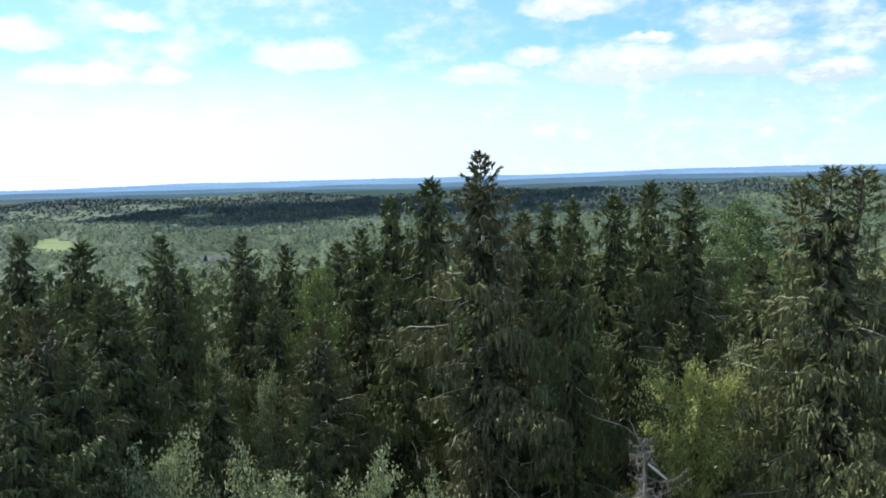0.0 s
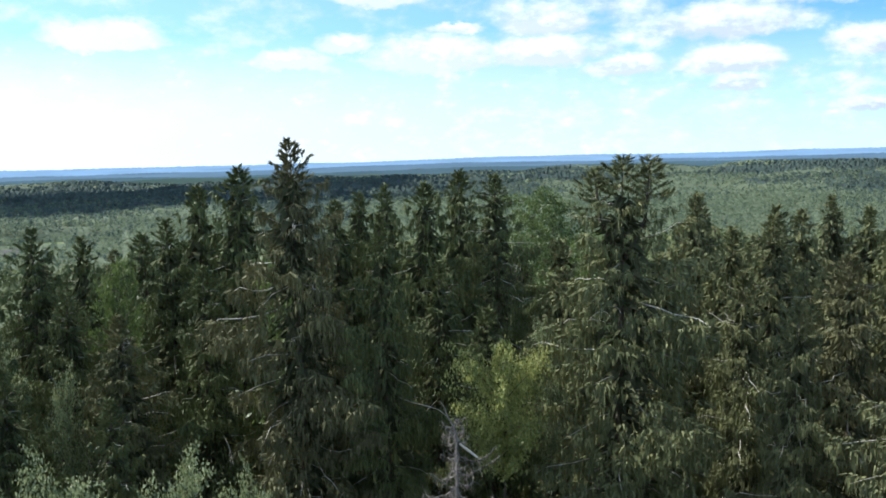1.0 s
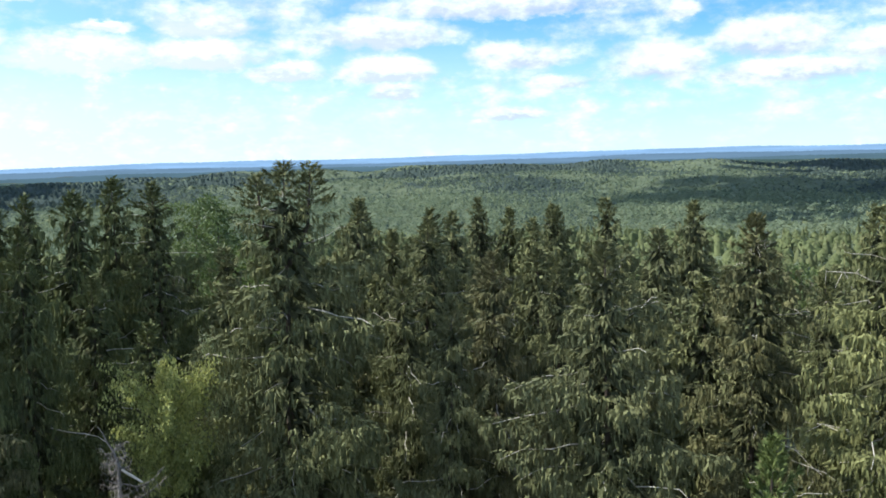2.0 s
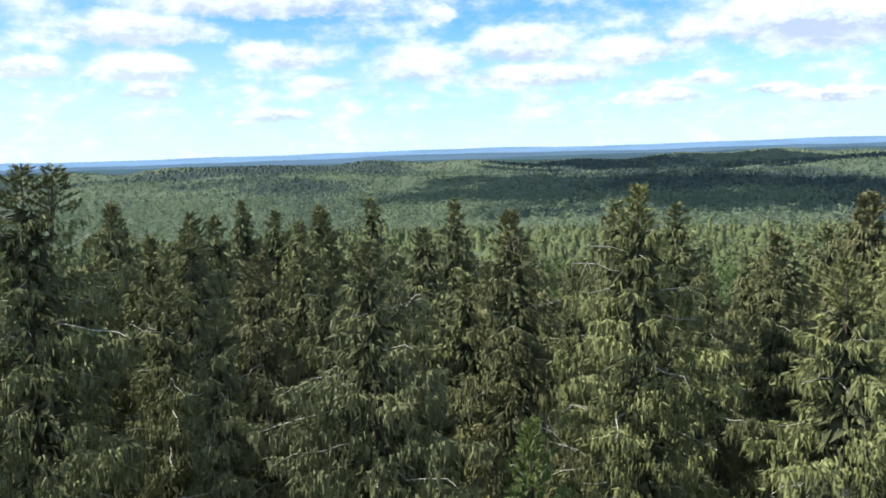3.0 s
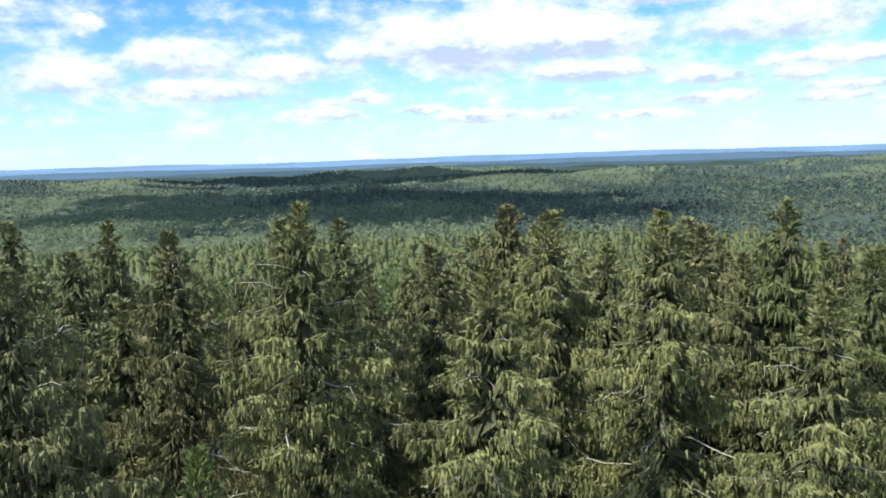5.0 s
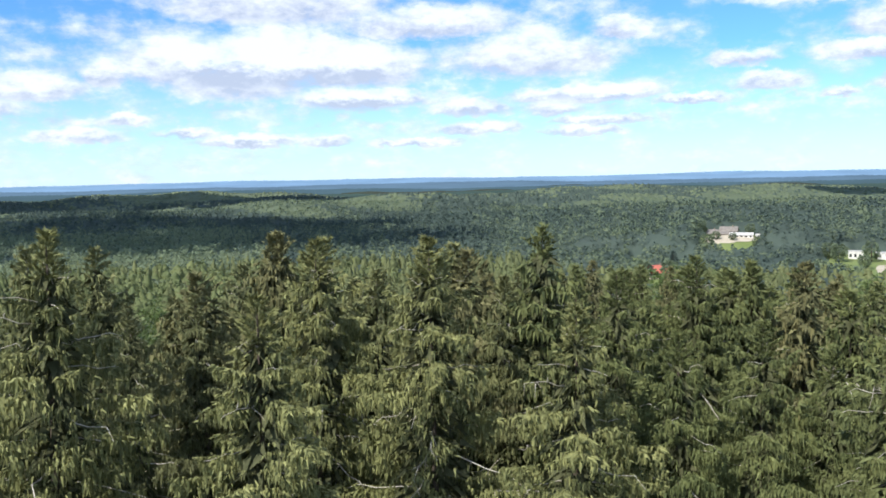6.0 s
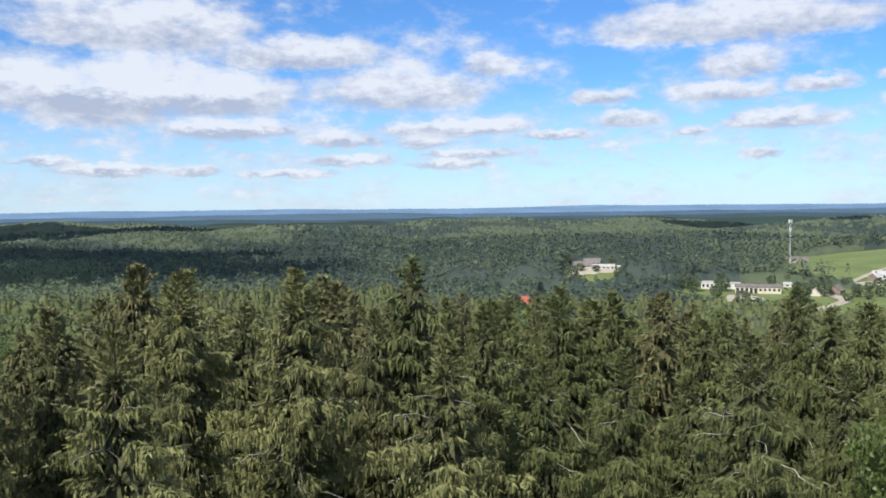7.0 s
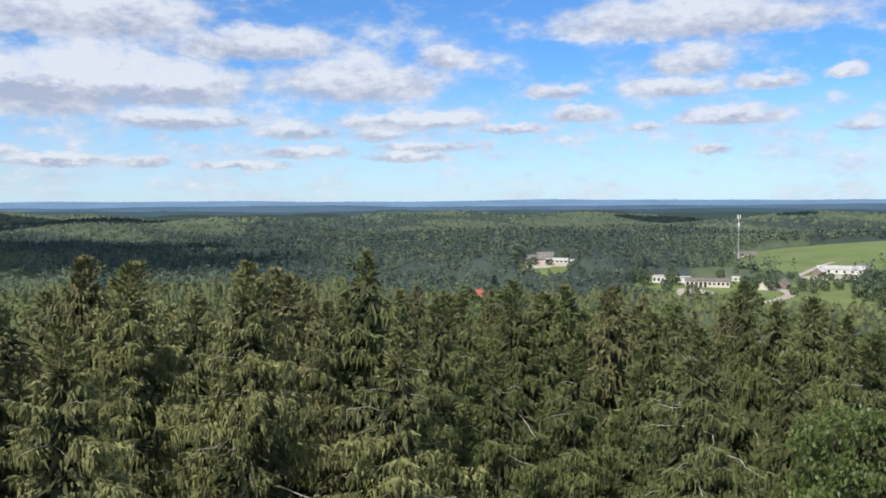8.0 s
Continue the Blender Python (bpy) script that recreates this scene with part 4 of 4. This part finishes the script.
# ---- distance: glowing ridge strips behind everything, haze painted into their tints ----
def ridge(name, dist, top_el, wave, tint, seed, label):
    rng = np.random.default_rng(seed)
    az = np.radians(np.arange(-180, 180, 0.06))
    h = np.zeros_like(az)
    for k in range(1, 5):
        h += np.sin(az * (3 * k * k + seed) + rng.uniform(0, 6)) * wave / k
    h += rng.normal(0, 0.012, len(az))
    el = np.radians(top_el + h)
    top = EYE + dist * np.tan(el)
    n = len(az)
    lowz = np.full(n, -70.0)
    x, y = -np.sin(az) * dist, np.cos(az) * dist
    v = np.concatenate([np.stack([x, y, lowz], 1), np.stack([x, y, top], 1)])
    i = np.arange(n)
    j = (i + 1) % n
    m = bpy.data.materials.new(name)
    m.use_nodes = True
    nodes, links = m.node_tree.nodes, m.node_tree.links
    nodes.clear()
    tc, no = nodes.new("ShaderNodeTexCoord"), nodes.new("ShaderNodeTexNoise")
    mp = nodes.new("ShaderNodeMapping")
    mp.inputs["Scale"].default_value = (0.004, 0.004, 0.06)
    no.inputs["Scale"].default_value, no.inputs["Detail"].default_value = 1.0, 5
    links.new(tc.outputs["Object"], mp.inputs[0])
    links.new(mp.outputs[0], no.inputs["Vector"])
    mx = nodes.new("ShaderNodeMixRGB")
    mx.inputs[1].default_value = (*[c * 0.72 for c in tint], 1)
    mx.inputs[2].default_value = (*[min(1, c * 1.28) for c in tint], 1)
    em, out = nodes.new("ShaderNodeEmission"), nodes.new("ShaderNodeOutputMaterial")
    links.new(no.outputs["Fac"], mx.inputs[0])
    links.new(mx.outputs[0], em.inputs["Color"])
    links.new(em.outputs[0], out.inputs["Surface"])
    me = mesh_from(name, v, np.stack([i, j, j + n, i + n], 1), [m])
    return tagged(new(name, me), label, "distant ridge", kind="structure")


# tints turn bluer and paler with distance to imitate air haze
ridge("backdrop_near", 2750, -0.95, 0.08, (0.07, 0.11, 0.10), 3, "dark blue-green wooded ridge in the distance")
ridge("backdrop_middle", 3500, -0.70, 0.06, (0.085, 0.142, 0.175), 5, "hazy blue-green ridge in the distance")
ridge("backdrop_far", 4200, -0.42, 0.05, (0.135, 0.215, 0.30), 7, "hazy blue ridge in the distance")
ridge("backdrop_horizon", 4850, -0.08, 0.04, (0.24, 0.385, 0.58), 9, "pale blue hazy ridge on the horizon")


# ---- buildings ----
WHITE_WALL = material("white_render", (0.5, 0.48, 0.43), (0.76, 0.74, 0.69), 0.85, 0.6, 0.2)
CREAM_WALL = material("cream_render", (0.5, 0.43, 0.34), (0.7, 0.63, 0.52), 0.85, 0.6, 0.2)
TIMBER_WALL = material("weathered_timber", (0.16, 0.12, 0.09), (0.33, 0.27, 0.2), 0.9, 0.8, 0.3)
GREY_ROOF = material("fibre_cement_roof", (0.13, 0.115, 0.1), (0.27, 0.24, 0.21), 0.85, 0.5, 0.3)
PALE_ROOF = material("pale_sheet_roof", (0.4, 0.38, 0.35), (0.62, 0.6, 0.56), 0.6, 0.5, 0.2)
RED_ROOF = material("red_tile_roof", (0.36, 0.1, 0.07), (0.55, 0.17, 0.12), 0.7, 0.6, 0.3)
DARK_GLASS = material("dark_window", (0.02, 0.022, 0.025), (0.06, 0.065, 0.07), 0.15, 0.8, gloss=0.6)
SAND = material("sandy_track", (0.36, 0.31, 0.23), (0.56, 0.49, 0.38), 0.95, 0.12, 0.3)
STEEL = material("galvanised_steel", (0.45, 0.46, 0.48), (0.7, 0.71, 0.73), 0.45, 1.0, 0.1)


def part(name, bm, mat, parent, label="", kind=""):
    me = bpy.data.meshes.new(name)
    bm.normal_update()
    bm.to_mesh(me)
    bm.free()
    me.materials.append(mat)
    ob = new(name, me)
    ob.parent = parent
    return tagged(ob, label, kind=kind)


def box(bm, x0, x1, y0, y1, z0, z1):
    v = [bm.verts.new((x, y, z)) for z in (z0, z1) for x, y in ((x0, y0), (x1, y0), (x1, y1), (x0, y1))]
    for f in ((3, 2, 1, 0), (4, 5, 6, 7), (0, 1, 5, 4), (1, 2, 6, 5), (2, 3, 7, 6), (3, 0, 4, 7)):
        bm.faces.new([v[i] for i in f])
    return bm


def gable(bm, length, depth, eave, ridge_z, over=0.5, thick=0.25):
    """A pitched roof with thickness, the ridge along x."""
    xs = (-length / 2 - over, length / 2 + over)
    prof = [(-depth / 2 - over, eave - 0.15), (0, ridge_z), (depth / 2 + over, eave - 0.15), (depth / 2 + over, eave - 0.15 - thick), (0, ridge_z - thick), (-depth / 2 - over, eave - 0.15 - thick)]
    rings = [[bm.verts.new((x, y, z)) for y, z in prof] for x in xs]
    for i in range(6):
        j = (i + 1) % 6
        bm.faces.new((rings[0][i], rings[0][j], rings[1][j], rings[1][i]))
    for r, flip in ((rings[0], True), (rings[1], False)):
        for q in ((0, 1, 4, 5), (1, 2, 3, 4)):
            f = [r[i] for i in q]
            bm.faces.new(f[::-1] if flip else f)
    return bm


def house(name, az, dist, length, depth, eave, rise, wall_mat, roof_mat, label, turn=0.0, windows=4, doors=0, chimney=True, flat=False, sink=0.0):
    """A house whose long side faces the hill (turn 0): walls, roof, windows with frames, doors and a chimney as parts."""
    x, y = polar(az, dist)
    z = min(float(ground(x + dx, y + dy)) for dx in (-6, 6) for dy in (-6, 6)) - 0.1 - sink
    ob = new(name)
    ob.matrix_world = pose(x, y, z, 0, 0, az + turn)
    bm = bmesh.new()
    box(bm, -length / 2, length / 2, -depth / 2, depth / 2, 0, eave)
    if not flat:
        for sx in (-length / 2, length / 2):
            tri = [bm.verts.new((sx, -depth / 2, eave)), bm.verts.new((sx, depth / 2, eave)), bm.verts.new((sx, 0, eave + rise - 0.25))]
            bm.faces.new(tri if sx > 0 else tri[::-1])
    part("wall", bm, wall_mat, ob)
    if flat:
        part("roof", box(bmesh.new(), -length / 2 - 0.3, length / 2 + 0.3, -depth / 2 - 0.3, depth / 2 + 0.3, eave + 0.003, eave + 0.35), roof_mat, ob)
    else:
        part("roof", gable(bmesh.new(), length, depth, eave, eave + rise), roof_mat, ob)
    slots = windows + doors
    for k in range(slots):
        cx = -length / 2 + length * (k + 0.5) / slots
        if k < doors:
            w, z0, z1 = length / slots * 0.62, 0.05, eave * 0.78
            part("door", box(bmesh.new(), cx - w / 2, cx + w / 2, -depth / 2 - 0.06, -depth / 2 + 0.05, z0, z1), DARK_GLASS, ob, "dark garage door")
        else:
            w, z0, z1 = min(1.5, length / slots * 0.5), eave * 0.36, eave * 0.75
            pane = part("window", box(bmesh.new(), cx - w / 2, cx + w / 2, -depth / 2 - 0.04, -depth / 2 + 0.05, z0, z1), DARK_GLASS, ob, "dark window pane")
            part("window_frame", box(bmesh.new(), cx - w / 2 - 0.12, cx + w / 2 + 0.12, -depth / 2 - 0.1, -depth / 2 + 0.02, z0 - 0.15, z0 - 0.003), WHITE_WALL, pane)
    if chimney and not flat:
        part("chimney", box(bmesh.new(), length * 0.18, length * 0.18 + 0.8, -0.4, 0.4, eave + rise * 0.5, eave + rise + 0.9), TIMBER_WALL, ob)
    return tagged(ob, label, "house", "village buildings")


house("house", -111.30, 612, 10.8, 8.0, 5.2, 0.0, WHITE_WALL, PALE_ROOF, "white flat-roofed house with square windows on the green", windows=4, flat=True)
house("garage_building", -114.18, 600, 28.0, 10.0, 4.5, 1.5, CREAM_WALL, GREY_ROOF, "long cream garage building with dark doorways and grey roof", windows=5, doors=5, chimney=False)
house("outbuilding", -112.70, 618, 9.0, 7.0, 4.4, 0.0, WHITE_WALL, PALE_ROOF, "white flat-roofed outbuilding beside the garages", windows=2, flat=True)
house("house", -112.59, 740, 8.0, 7.0, 3.0, 3.0, TIMBER_WALL, GREY_ROOF, "small grey-roofed house behind the garages", turn=20)
house("house", -113.11, 745, 9.0, 7.0, 3.2, 3.2, TIMBER_WALL, GREY_ROOF, "small grey-roofed house behind the garages", turn=-15)
house("barn", -116.31, 860, 22.0, 10.0, 3.0, 2.8, CREAM_WALL, GREY_ROOF, "long grey-roofed barn behind the mast", chimney=False)
house("house", -115.20, 850, 9.0, 7.0, 3.0, 2.4, WHITE_WALL, PALE_ROOF, "small pale house behind the mast")
house("shed", -115.87, 640, 5.0, 4.0, 2.6, 1.0, WHITE_WALL, PALE_ROOF, "small white shed by the mast", windows=1, chimney=False)
house("house", -117.60, 590, 7.0, 7.0, 3.2, 3.4, CREAM_WALL, PALE_ROOF, "pale gabled house between garden trees", turn=80, windows=3)
house("house", -118.64, 600, 8.0, 7.0, 3.0, 3.2, TIMBER_WALL, GREY_ROOF, "grey gabled house beside the track", turn=70, windows=3)
house("barn", -121.84, 690, 31.0, 10.0, 4.2, 2.2, WHITE_WALL, PALE_ROOF, "long white barn with a pale roof below the pasture", windows=6, chimney=False)
house("house", -120.68, 680, 6.0, 7.0, 3.6, 2.6, TIMBER_WALL, PALE_ROOF, "small pale-roofed house beside the white barn", turn=60, windows=2)
house("barn", -123.09, 700, 11.0, 9.0, 3.0, 3.0, TIMBER_WALL, GREY_ROOF, "weathered brown barn beside the white barn", windows=2, chimney=False)
house("house", -123.93, 640, 12.0, 9.0, 3.2, 2.8, WHITE_WALL, PALE_ROOF, "white house with a pale roof at the wood's edge", windows=3)
house("farmhouse", -102.94, 655, 8.5, 6.5, 2.6, 2.6, TIMBER_WALL, GREY_ROOF, "brown farmhouse with a grey roof on the rise", turn=15)
house("farmhouse", -103.98, 660, 12.0, 7.0, 2.6, 3.2, TIMBER_WALL, GREY_ROOF, "broad brown farmhouse with a low grey roof on the rise", turn=-10)
house("farm_shed", -104.71, 634, 15.0, 6.0, 2.6, 1.4, WHITE_WALL, PALE_ROOF, "long low white farm shed with a pale roof", windows=5, chimney=False)
house("farm_shed", -103.57, 640, 8.0, 5.5, 2.4, 1.5, TIMBER_WALL, GREY_ROOF, "low brown shed in the farmyard", windows=2, chimney=False)
house("shed", -107.12, 560, 3.6, 3.0, 2.4, 0.8, WHITE_WALL, PALE_ROOF, "small white shed among trees", windows=1, chimney=False)
house("shed", -105.75, 640, 4.0, 3.5, 2.6, 0.9, WHITE_WALL, PALE_ROOF, "small white shed near the farmyard", windows=1, chimney=False)
house("shed", -106.5, 642, 3.2, 3.0, 2.4, 0.8, WHITE_WALL, PALE_ROOF, "small white shed near the farmyard", windows=1, chimney=False)
house("house", -99.56, 497, 9.5, 7.5, 3.6, 4.0, CREAM_WALL, RED_ROOF, "house with a bright red tiled roof among trees", turn=25, windows=3)
house("house", 16.53, 640, 9.0, 7.0, 3.4, 3.8, WHITE_WALL, GREY_ROOF, "white gabled farmhouse below the wooded hill", turn=75, windows=3)
house("house", 15.94, 636, 6.0, 7.0, 3.2, 3.4, WHITE_WALL, GREY_ROOF, "white gabled farmhouse below the wooded hill", turn=80, windows=2)
house("barn", 14.97, 650, 20.0, 9.0, 3.0, 3.0, TIMBER_WALL, GREY_ROOF, "long grey-roofed barn beside the farmhouse", chimney=False, windows=3)
house("farm_shed", -98.55, 900, 7.0, 6.0, 2.6, 1.4, WHITE_WALL, PALE_ROOF, "small white shed at a forest edge", windows=1, chimney=False)



def mast(az, dist, top):
    x, y = polar(az, dist)
    z = float(ground(x, y)) - 0.1
    ob = new("radio_mast")
    ob.matrix_world = pose(x, y, z, 0, 0, az)
    h = top - z
    half = 0.3
    for sx, sy in ((-half, -half), (half, -half), (half, half), (-half, half)):
        bm = bmesh.new()
        box(bm, sx - 0.08, sx + 0.08, sy - 0.08, sy + 0.08, 0, h * 0.93)
        part("leg", bm, STEEL, ob)
    step = 2.4
    lattice = []
    for k in range(int(h * 0.93 / step)):
        z0, z1 = k * step, (k + 1) * step
        flip = 1 if k % 2 else -1
        for s in (-half, half):
            lattice.append(tube([(-half * flip, s, z0), (half * flip, s, z1)], [0.05, 0.05], 4))
            lattice.append(tube([(s, -half * flip, z0), (s, half * flip, z1)], [0.05, 0.05], 4))
    v, f = join(lattice)
    brace = new("bracing", mesh_from("bracing", v, f, [STEEL]))
    brace.parent = ob
    tagged(brace, kind="stuff")
    part("platform", box(bmesh.new(), -0.6, 0.6, -0.6, 0.6, h * 0.80, h * 0.815), STEEL, ob)
    for k in range(3):
        a = radians(120 * k + 15)
        bm = bmesh.new()
        box(bm, 1.1 * math.cos(a) - 0.22, 1.1 * math.cos(a) + 0.22, 1.1 * math.sin(a) - 0.2, 1.1 * math.sin(a) + 0.2, h * 0.935, h)
        part("antenna_panel", bm, WHITE_WALL, ob, "white antenna panel")
        bm = bmesh.new()
        box(bm, 0.6 * math.cos(a) - 0.28, 0.6 * math.cos(a) + 0.28, 0.6 * math.sin(a) - 0.28, 0.6 * math.sin(a) + 0.28, h * 0.82, h * 0.86)
        part("dish", bm, WHITE_WALL, ob, "white antenna drum")
        av, af = tube([(0, 0, h * 0.92), (1.1 * math.cos(a), 1.1 * math.sin(a), h * 0.95)], [0.1, 0.1], 4)
        arm = new("bracket", mesh_from("bracket", av, af, [STEEL]))
        arm.parent = ob
    return tagged(ob, "tall grey lattice radio mast with white antennas at its top", "radio mast")


mast(-116.0, 690, 14.6)


def strip(name, points, wide, mat, label):
    """A track laid on the ground along a smooth line of bearings and distances."""
    pts = [Vector((*polar(a, d), 0)) for a, d in points]
    line = []
    for i in range(len(pts) - 1):
        p0, p1, p2, p3 = pts[max(i - 1, 0)], pts[i], pts[i + 1], pts[min(i + 2, len(pts) - 1)]
        for k in range(8):
            t = k / 8
            line.append(0.5 * ((2 * p1) + (p2 - p0) * t + (2 * p0 - 5 * p1 + 4 * p2 - p3) * t * t + (3 * p1 - p0 - 3 * p2 + p3) * t ** 3))
    line.append(pts[-1])
    v, f = [], []
    for i, p in enumerate(line):
        d = (line[min(i + 1, len(line) - 1)] - line[max(i - 1, 0)]).normalized()
        n = Vector((-d.y, d.x, 0)) * wide / 2
        for q in (p + n, p - n):
            v.append((q.x, q.y, float(ground(q.x, q.y)) + 0.35))
        if i:
            f.append((2 * i - 2, 2 * i - 1, 2 * i + 1, 2 * i))
    me = mesh_from(name, v, f, [mat])
    return tagged(new(name, me), label, "road", kind="structure")


strip("road_track", [(-117.4, 500), (-117.9, 520), (-118.7, 545), (-119.1, 565), (-118.6, 585), (-117.9, 600)], 7, SAND, "pale gravel track bending through the village")
strip("road_lane", [(-118.6, 640), (-119.6, 680), (-120.6, 730), (-121.4, 760)], 4.5, SAND, "pale farm lane climbing the pasture")


def patch(name, az, dist, across, deep, mat, label, seed=0):
    """A bare yard: an uneven rounded sheet just above the ground."""
    cx_, cy_ = polar(az, dist)
    rng = np.random.default_rng(seed)
    v = [(cx_, cy_, float(ground(cx_, cy_)) + 0.3)]
    n = 28
    for ring in (0.5, 1.0):
        for k in range(n):
            a = 2 * math.pi * k / n
            w = ring * (1 + (0.12 * math.sin(3 * a + seed) + rng.normal(0, 0.04)) * (ring > 0.9))
            u, t = across * w * math.cos(a), deep * w * math.sin(a)
            px, py = cx_ + u * math.cos(radians(az)) - t * math.sin(radians(az)), cy_ + u * math.sin(radians(az)) + t * math.cos(radians(az))
            v.append((px, py, float(ground(px, py)) + (0.3 if ring < 0.9 else 0.12)))
    f = []
    for k in range(n):
        j = (k + 1) % n
        f += [(0, 1 + k, 1 + j), (1 + k, 1 + n + k, 1 + n + j), (1 + k, 1 + n + j, 1 + j)]
    return tagged(new(name, mesh_from(name, v, f, [mat])), label, "yard", kind="structure")


patch("pavement_yard", -113.3, 560, 11, 26, SAND, "sandy yard in front of the garages", 1)
patch("pavement_farmyard", -103.9, 630, 17, 14, SAND, "sandy farmyard on the rise", 2)
patch("pavement_barnyard", -121.7, 665, 34, 12, SAND, "bare trodden ground by the barn", 3)


# ---- trees and hedges of the village ----
def far_tree_mesh(seed, conic=False):
    rng = np.random.default_rng(seed)
    n = 420
    t = rng.uniform(0, 1, n)
    a = rng.uniform(0, 6.28, n)
    prof = (0.08 + 0.92 * t) if conic else np.sin(np.pi * np.clip(0.08 + 0.85 * t, 0, 1)) ** 0.55
    r = prof * rng.uniform(0.6, 1.05, n) * 0.34 * (1 + 0.2 * np.sin(3 * a + 4 * t))
    c = np.stack([np.cos(a) * r, np.sin(a) * r, 1 - t * 0.84], 1)
    d = np.stack([np.cos(a), np.sin(a), np.full(n, 0.6)], 1) + rng.normal(0, 0.5, (n, 3))
    d /= np.linalg.norm(d, axis=1)[:, None]
    size = rng.uniform(0.08, 0.15, n)
    cv, cf = blades(rng, c, d, size, size * 0.9, 0.1)
    tv, tf = tube([(0, 0, -0.02), (0, 0, 0.5), (0, 0, 0.9)], [0.03, 0.02, 0.006], 6)
    return mesh_from("trunk", tv, tf, [BARK], smooth=True), mesh_from("crown", cv, cf, [HAZED_SPRUCE if conic else HAZED_BIRCH])


FAR_TREES = [far_tree_mesh(k) for k in range(3)] + [far_tree_mesh(9, True)]


def village_tree(az, dist, height, wide=1.0, kind=0):
    x, y = polar(az, dist)
    ob = new("garden_tree")
    ob.matrix_world = pose(x, y, float(ground(x, y)) - 0.1, 0, 0, az * 37 % 360) @ Matrix.Diagonal((height * wide, height * wide, height, 1))
    for nm, me in zip(("trunk", "crown"), FAR_TREES[kind]):
        p = new(nm, me)
        p.parent = ob
        if nm == "crown":
            tagged(p, kind="stuff")
    tagged(ob, "rounded dark green tree among village houses" if kind < 3 else "dark pointed spruce among village houses", "tree", "village trees")


village_tree(-122.85, 560, 10.0, 1.20, 0)
village_tree(-123.60, 545, 12.0, 1.20, 1)
village_tree(-124.23, 520, 13.0, 1.20, 2)
village_tree(-116.81, 555, 11.0, 1.00, 1)
village_tree(-116.41, 545, 12.0, 0.80, 3)
village_tree(-119.73, 585, 7.0, 1.30, 2)
village_tree(-119.25, 560, 5.0, 1.40, 0)
village_tree(-120.37, 575, 5.0, 1.40, 1)
village_tree(-121.00, 590, 6.0, 1.40, 2)
village_tree(-121.77, 600, 7.0, 1.20, 0)
village_tree(-111.69, 560, 8.0, 1.20, 1)
village_tree(-110.28, 590, 11.0, 1.10, 2)
village_tree(-109.74, 600, 10.0, 1.20, 0)
village_tree(-103.20, 625, 6.0, 1.20, 1)
village_tree(-104.20, 622, 5.0, 1.30, 2)
village_tree(-105.23, 640, 8.0, 1.10, 0)
village_tree(-102.28, 650, 11.0, 1.00, 1)
village_tree(-112.04, 600, 12.0, 1.05, 0)
village_tree(-117.96, 585, 13.0, 0.90, 1)
village_tree(-117.30, 600, 9.0, 1.00, 2)
village_tree(-122.24, 640, 6.0, 1.40, 0)
village_tree(-121.31, 650, 5.0, 1.50, 1)
village_tree(-120.84, 640, 6.0, 1.20, 2)
village_tree(-120.37, 620, 6.0, 1.20, 0)
village_tree(-122.60, 630, 6.0, 1.20, 2)
village_tree(-119.73, 610, 6.0, 1.30, 1)
village_tree(-119.09, 640, 6.0, 1.20, 0)
village_tree(-113.25, 520, 9.0, 1.20, 2)
village_tree(-116.81, 650, 11.0, 1.00, 1)
village_tree(-116.21, 660, 9.0, 1.10, 0)
village_tree(-114.96, 640, 8.0, 1.00, 2)
village_tree(-123.45, 610, 12.0, 1.20, 0)
village_tree(-124.05, 600, 13.0, 1.20, 1)
village_tree(-102.65, 600, 11.0, 1.10, 2)
village_tree(-101.98, 610, 13.0, 0.90, 3)
village_tree(-105.66, 605, 8.0, 1.10, 0)
village_tree(-106.32, 600, 7.0, 1.20, 1)
village_tree(-100.34, 485, 11.0, 1.10, 1)
village_tree(-98.78, 490, 10.0, 1.20, 2)
village_tree(-100.61, 520, 13.0, 0.80, 3)
village_tree(17.72, 660, 12.0, 1.00, 0)
village_tree(15.49, 600, 10.0, 0.70, 3)
village_tree(13.56, 640, 11.0, 1.10, 1)
village_tree(22.66, 1000, 16.0, 0.90, 0)
village_tree(25.47, 960, 15.0, 1.00, 1)
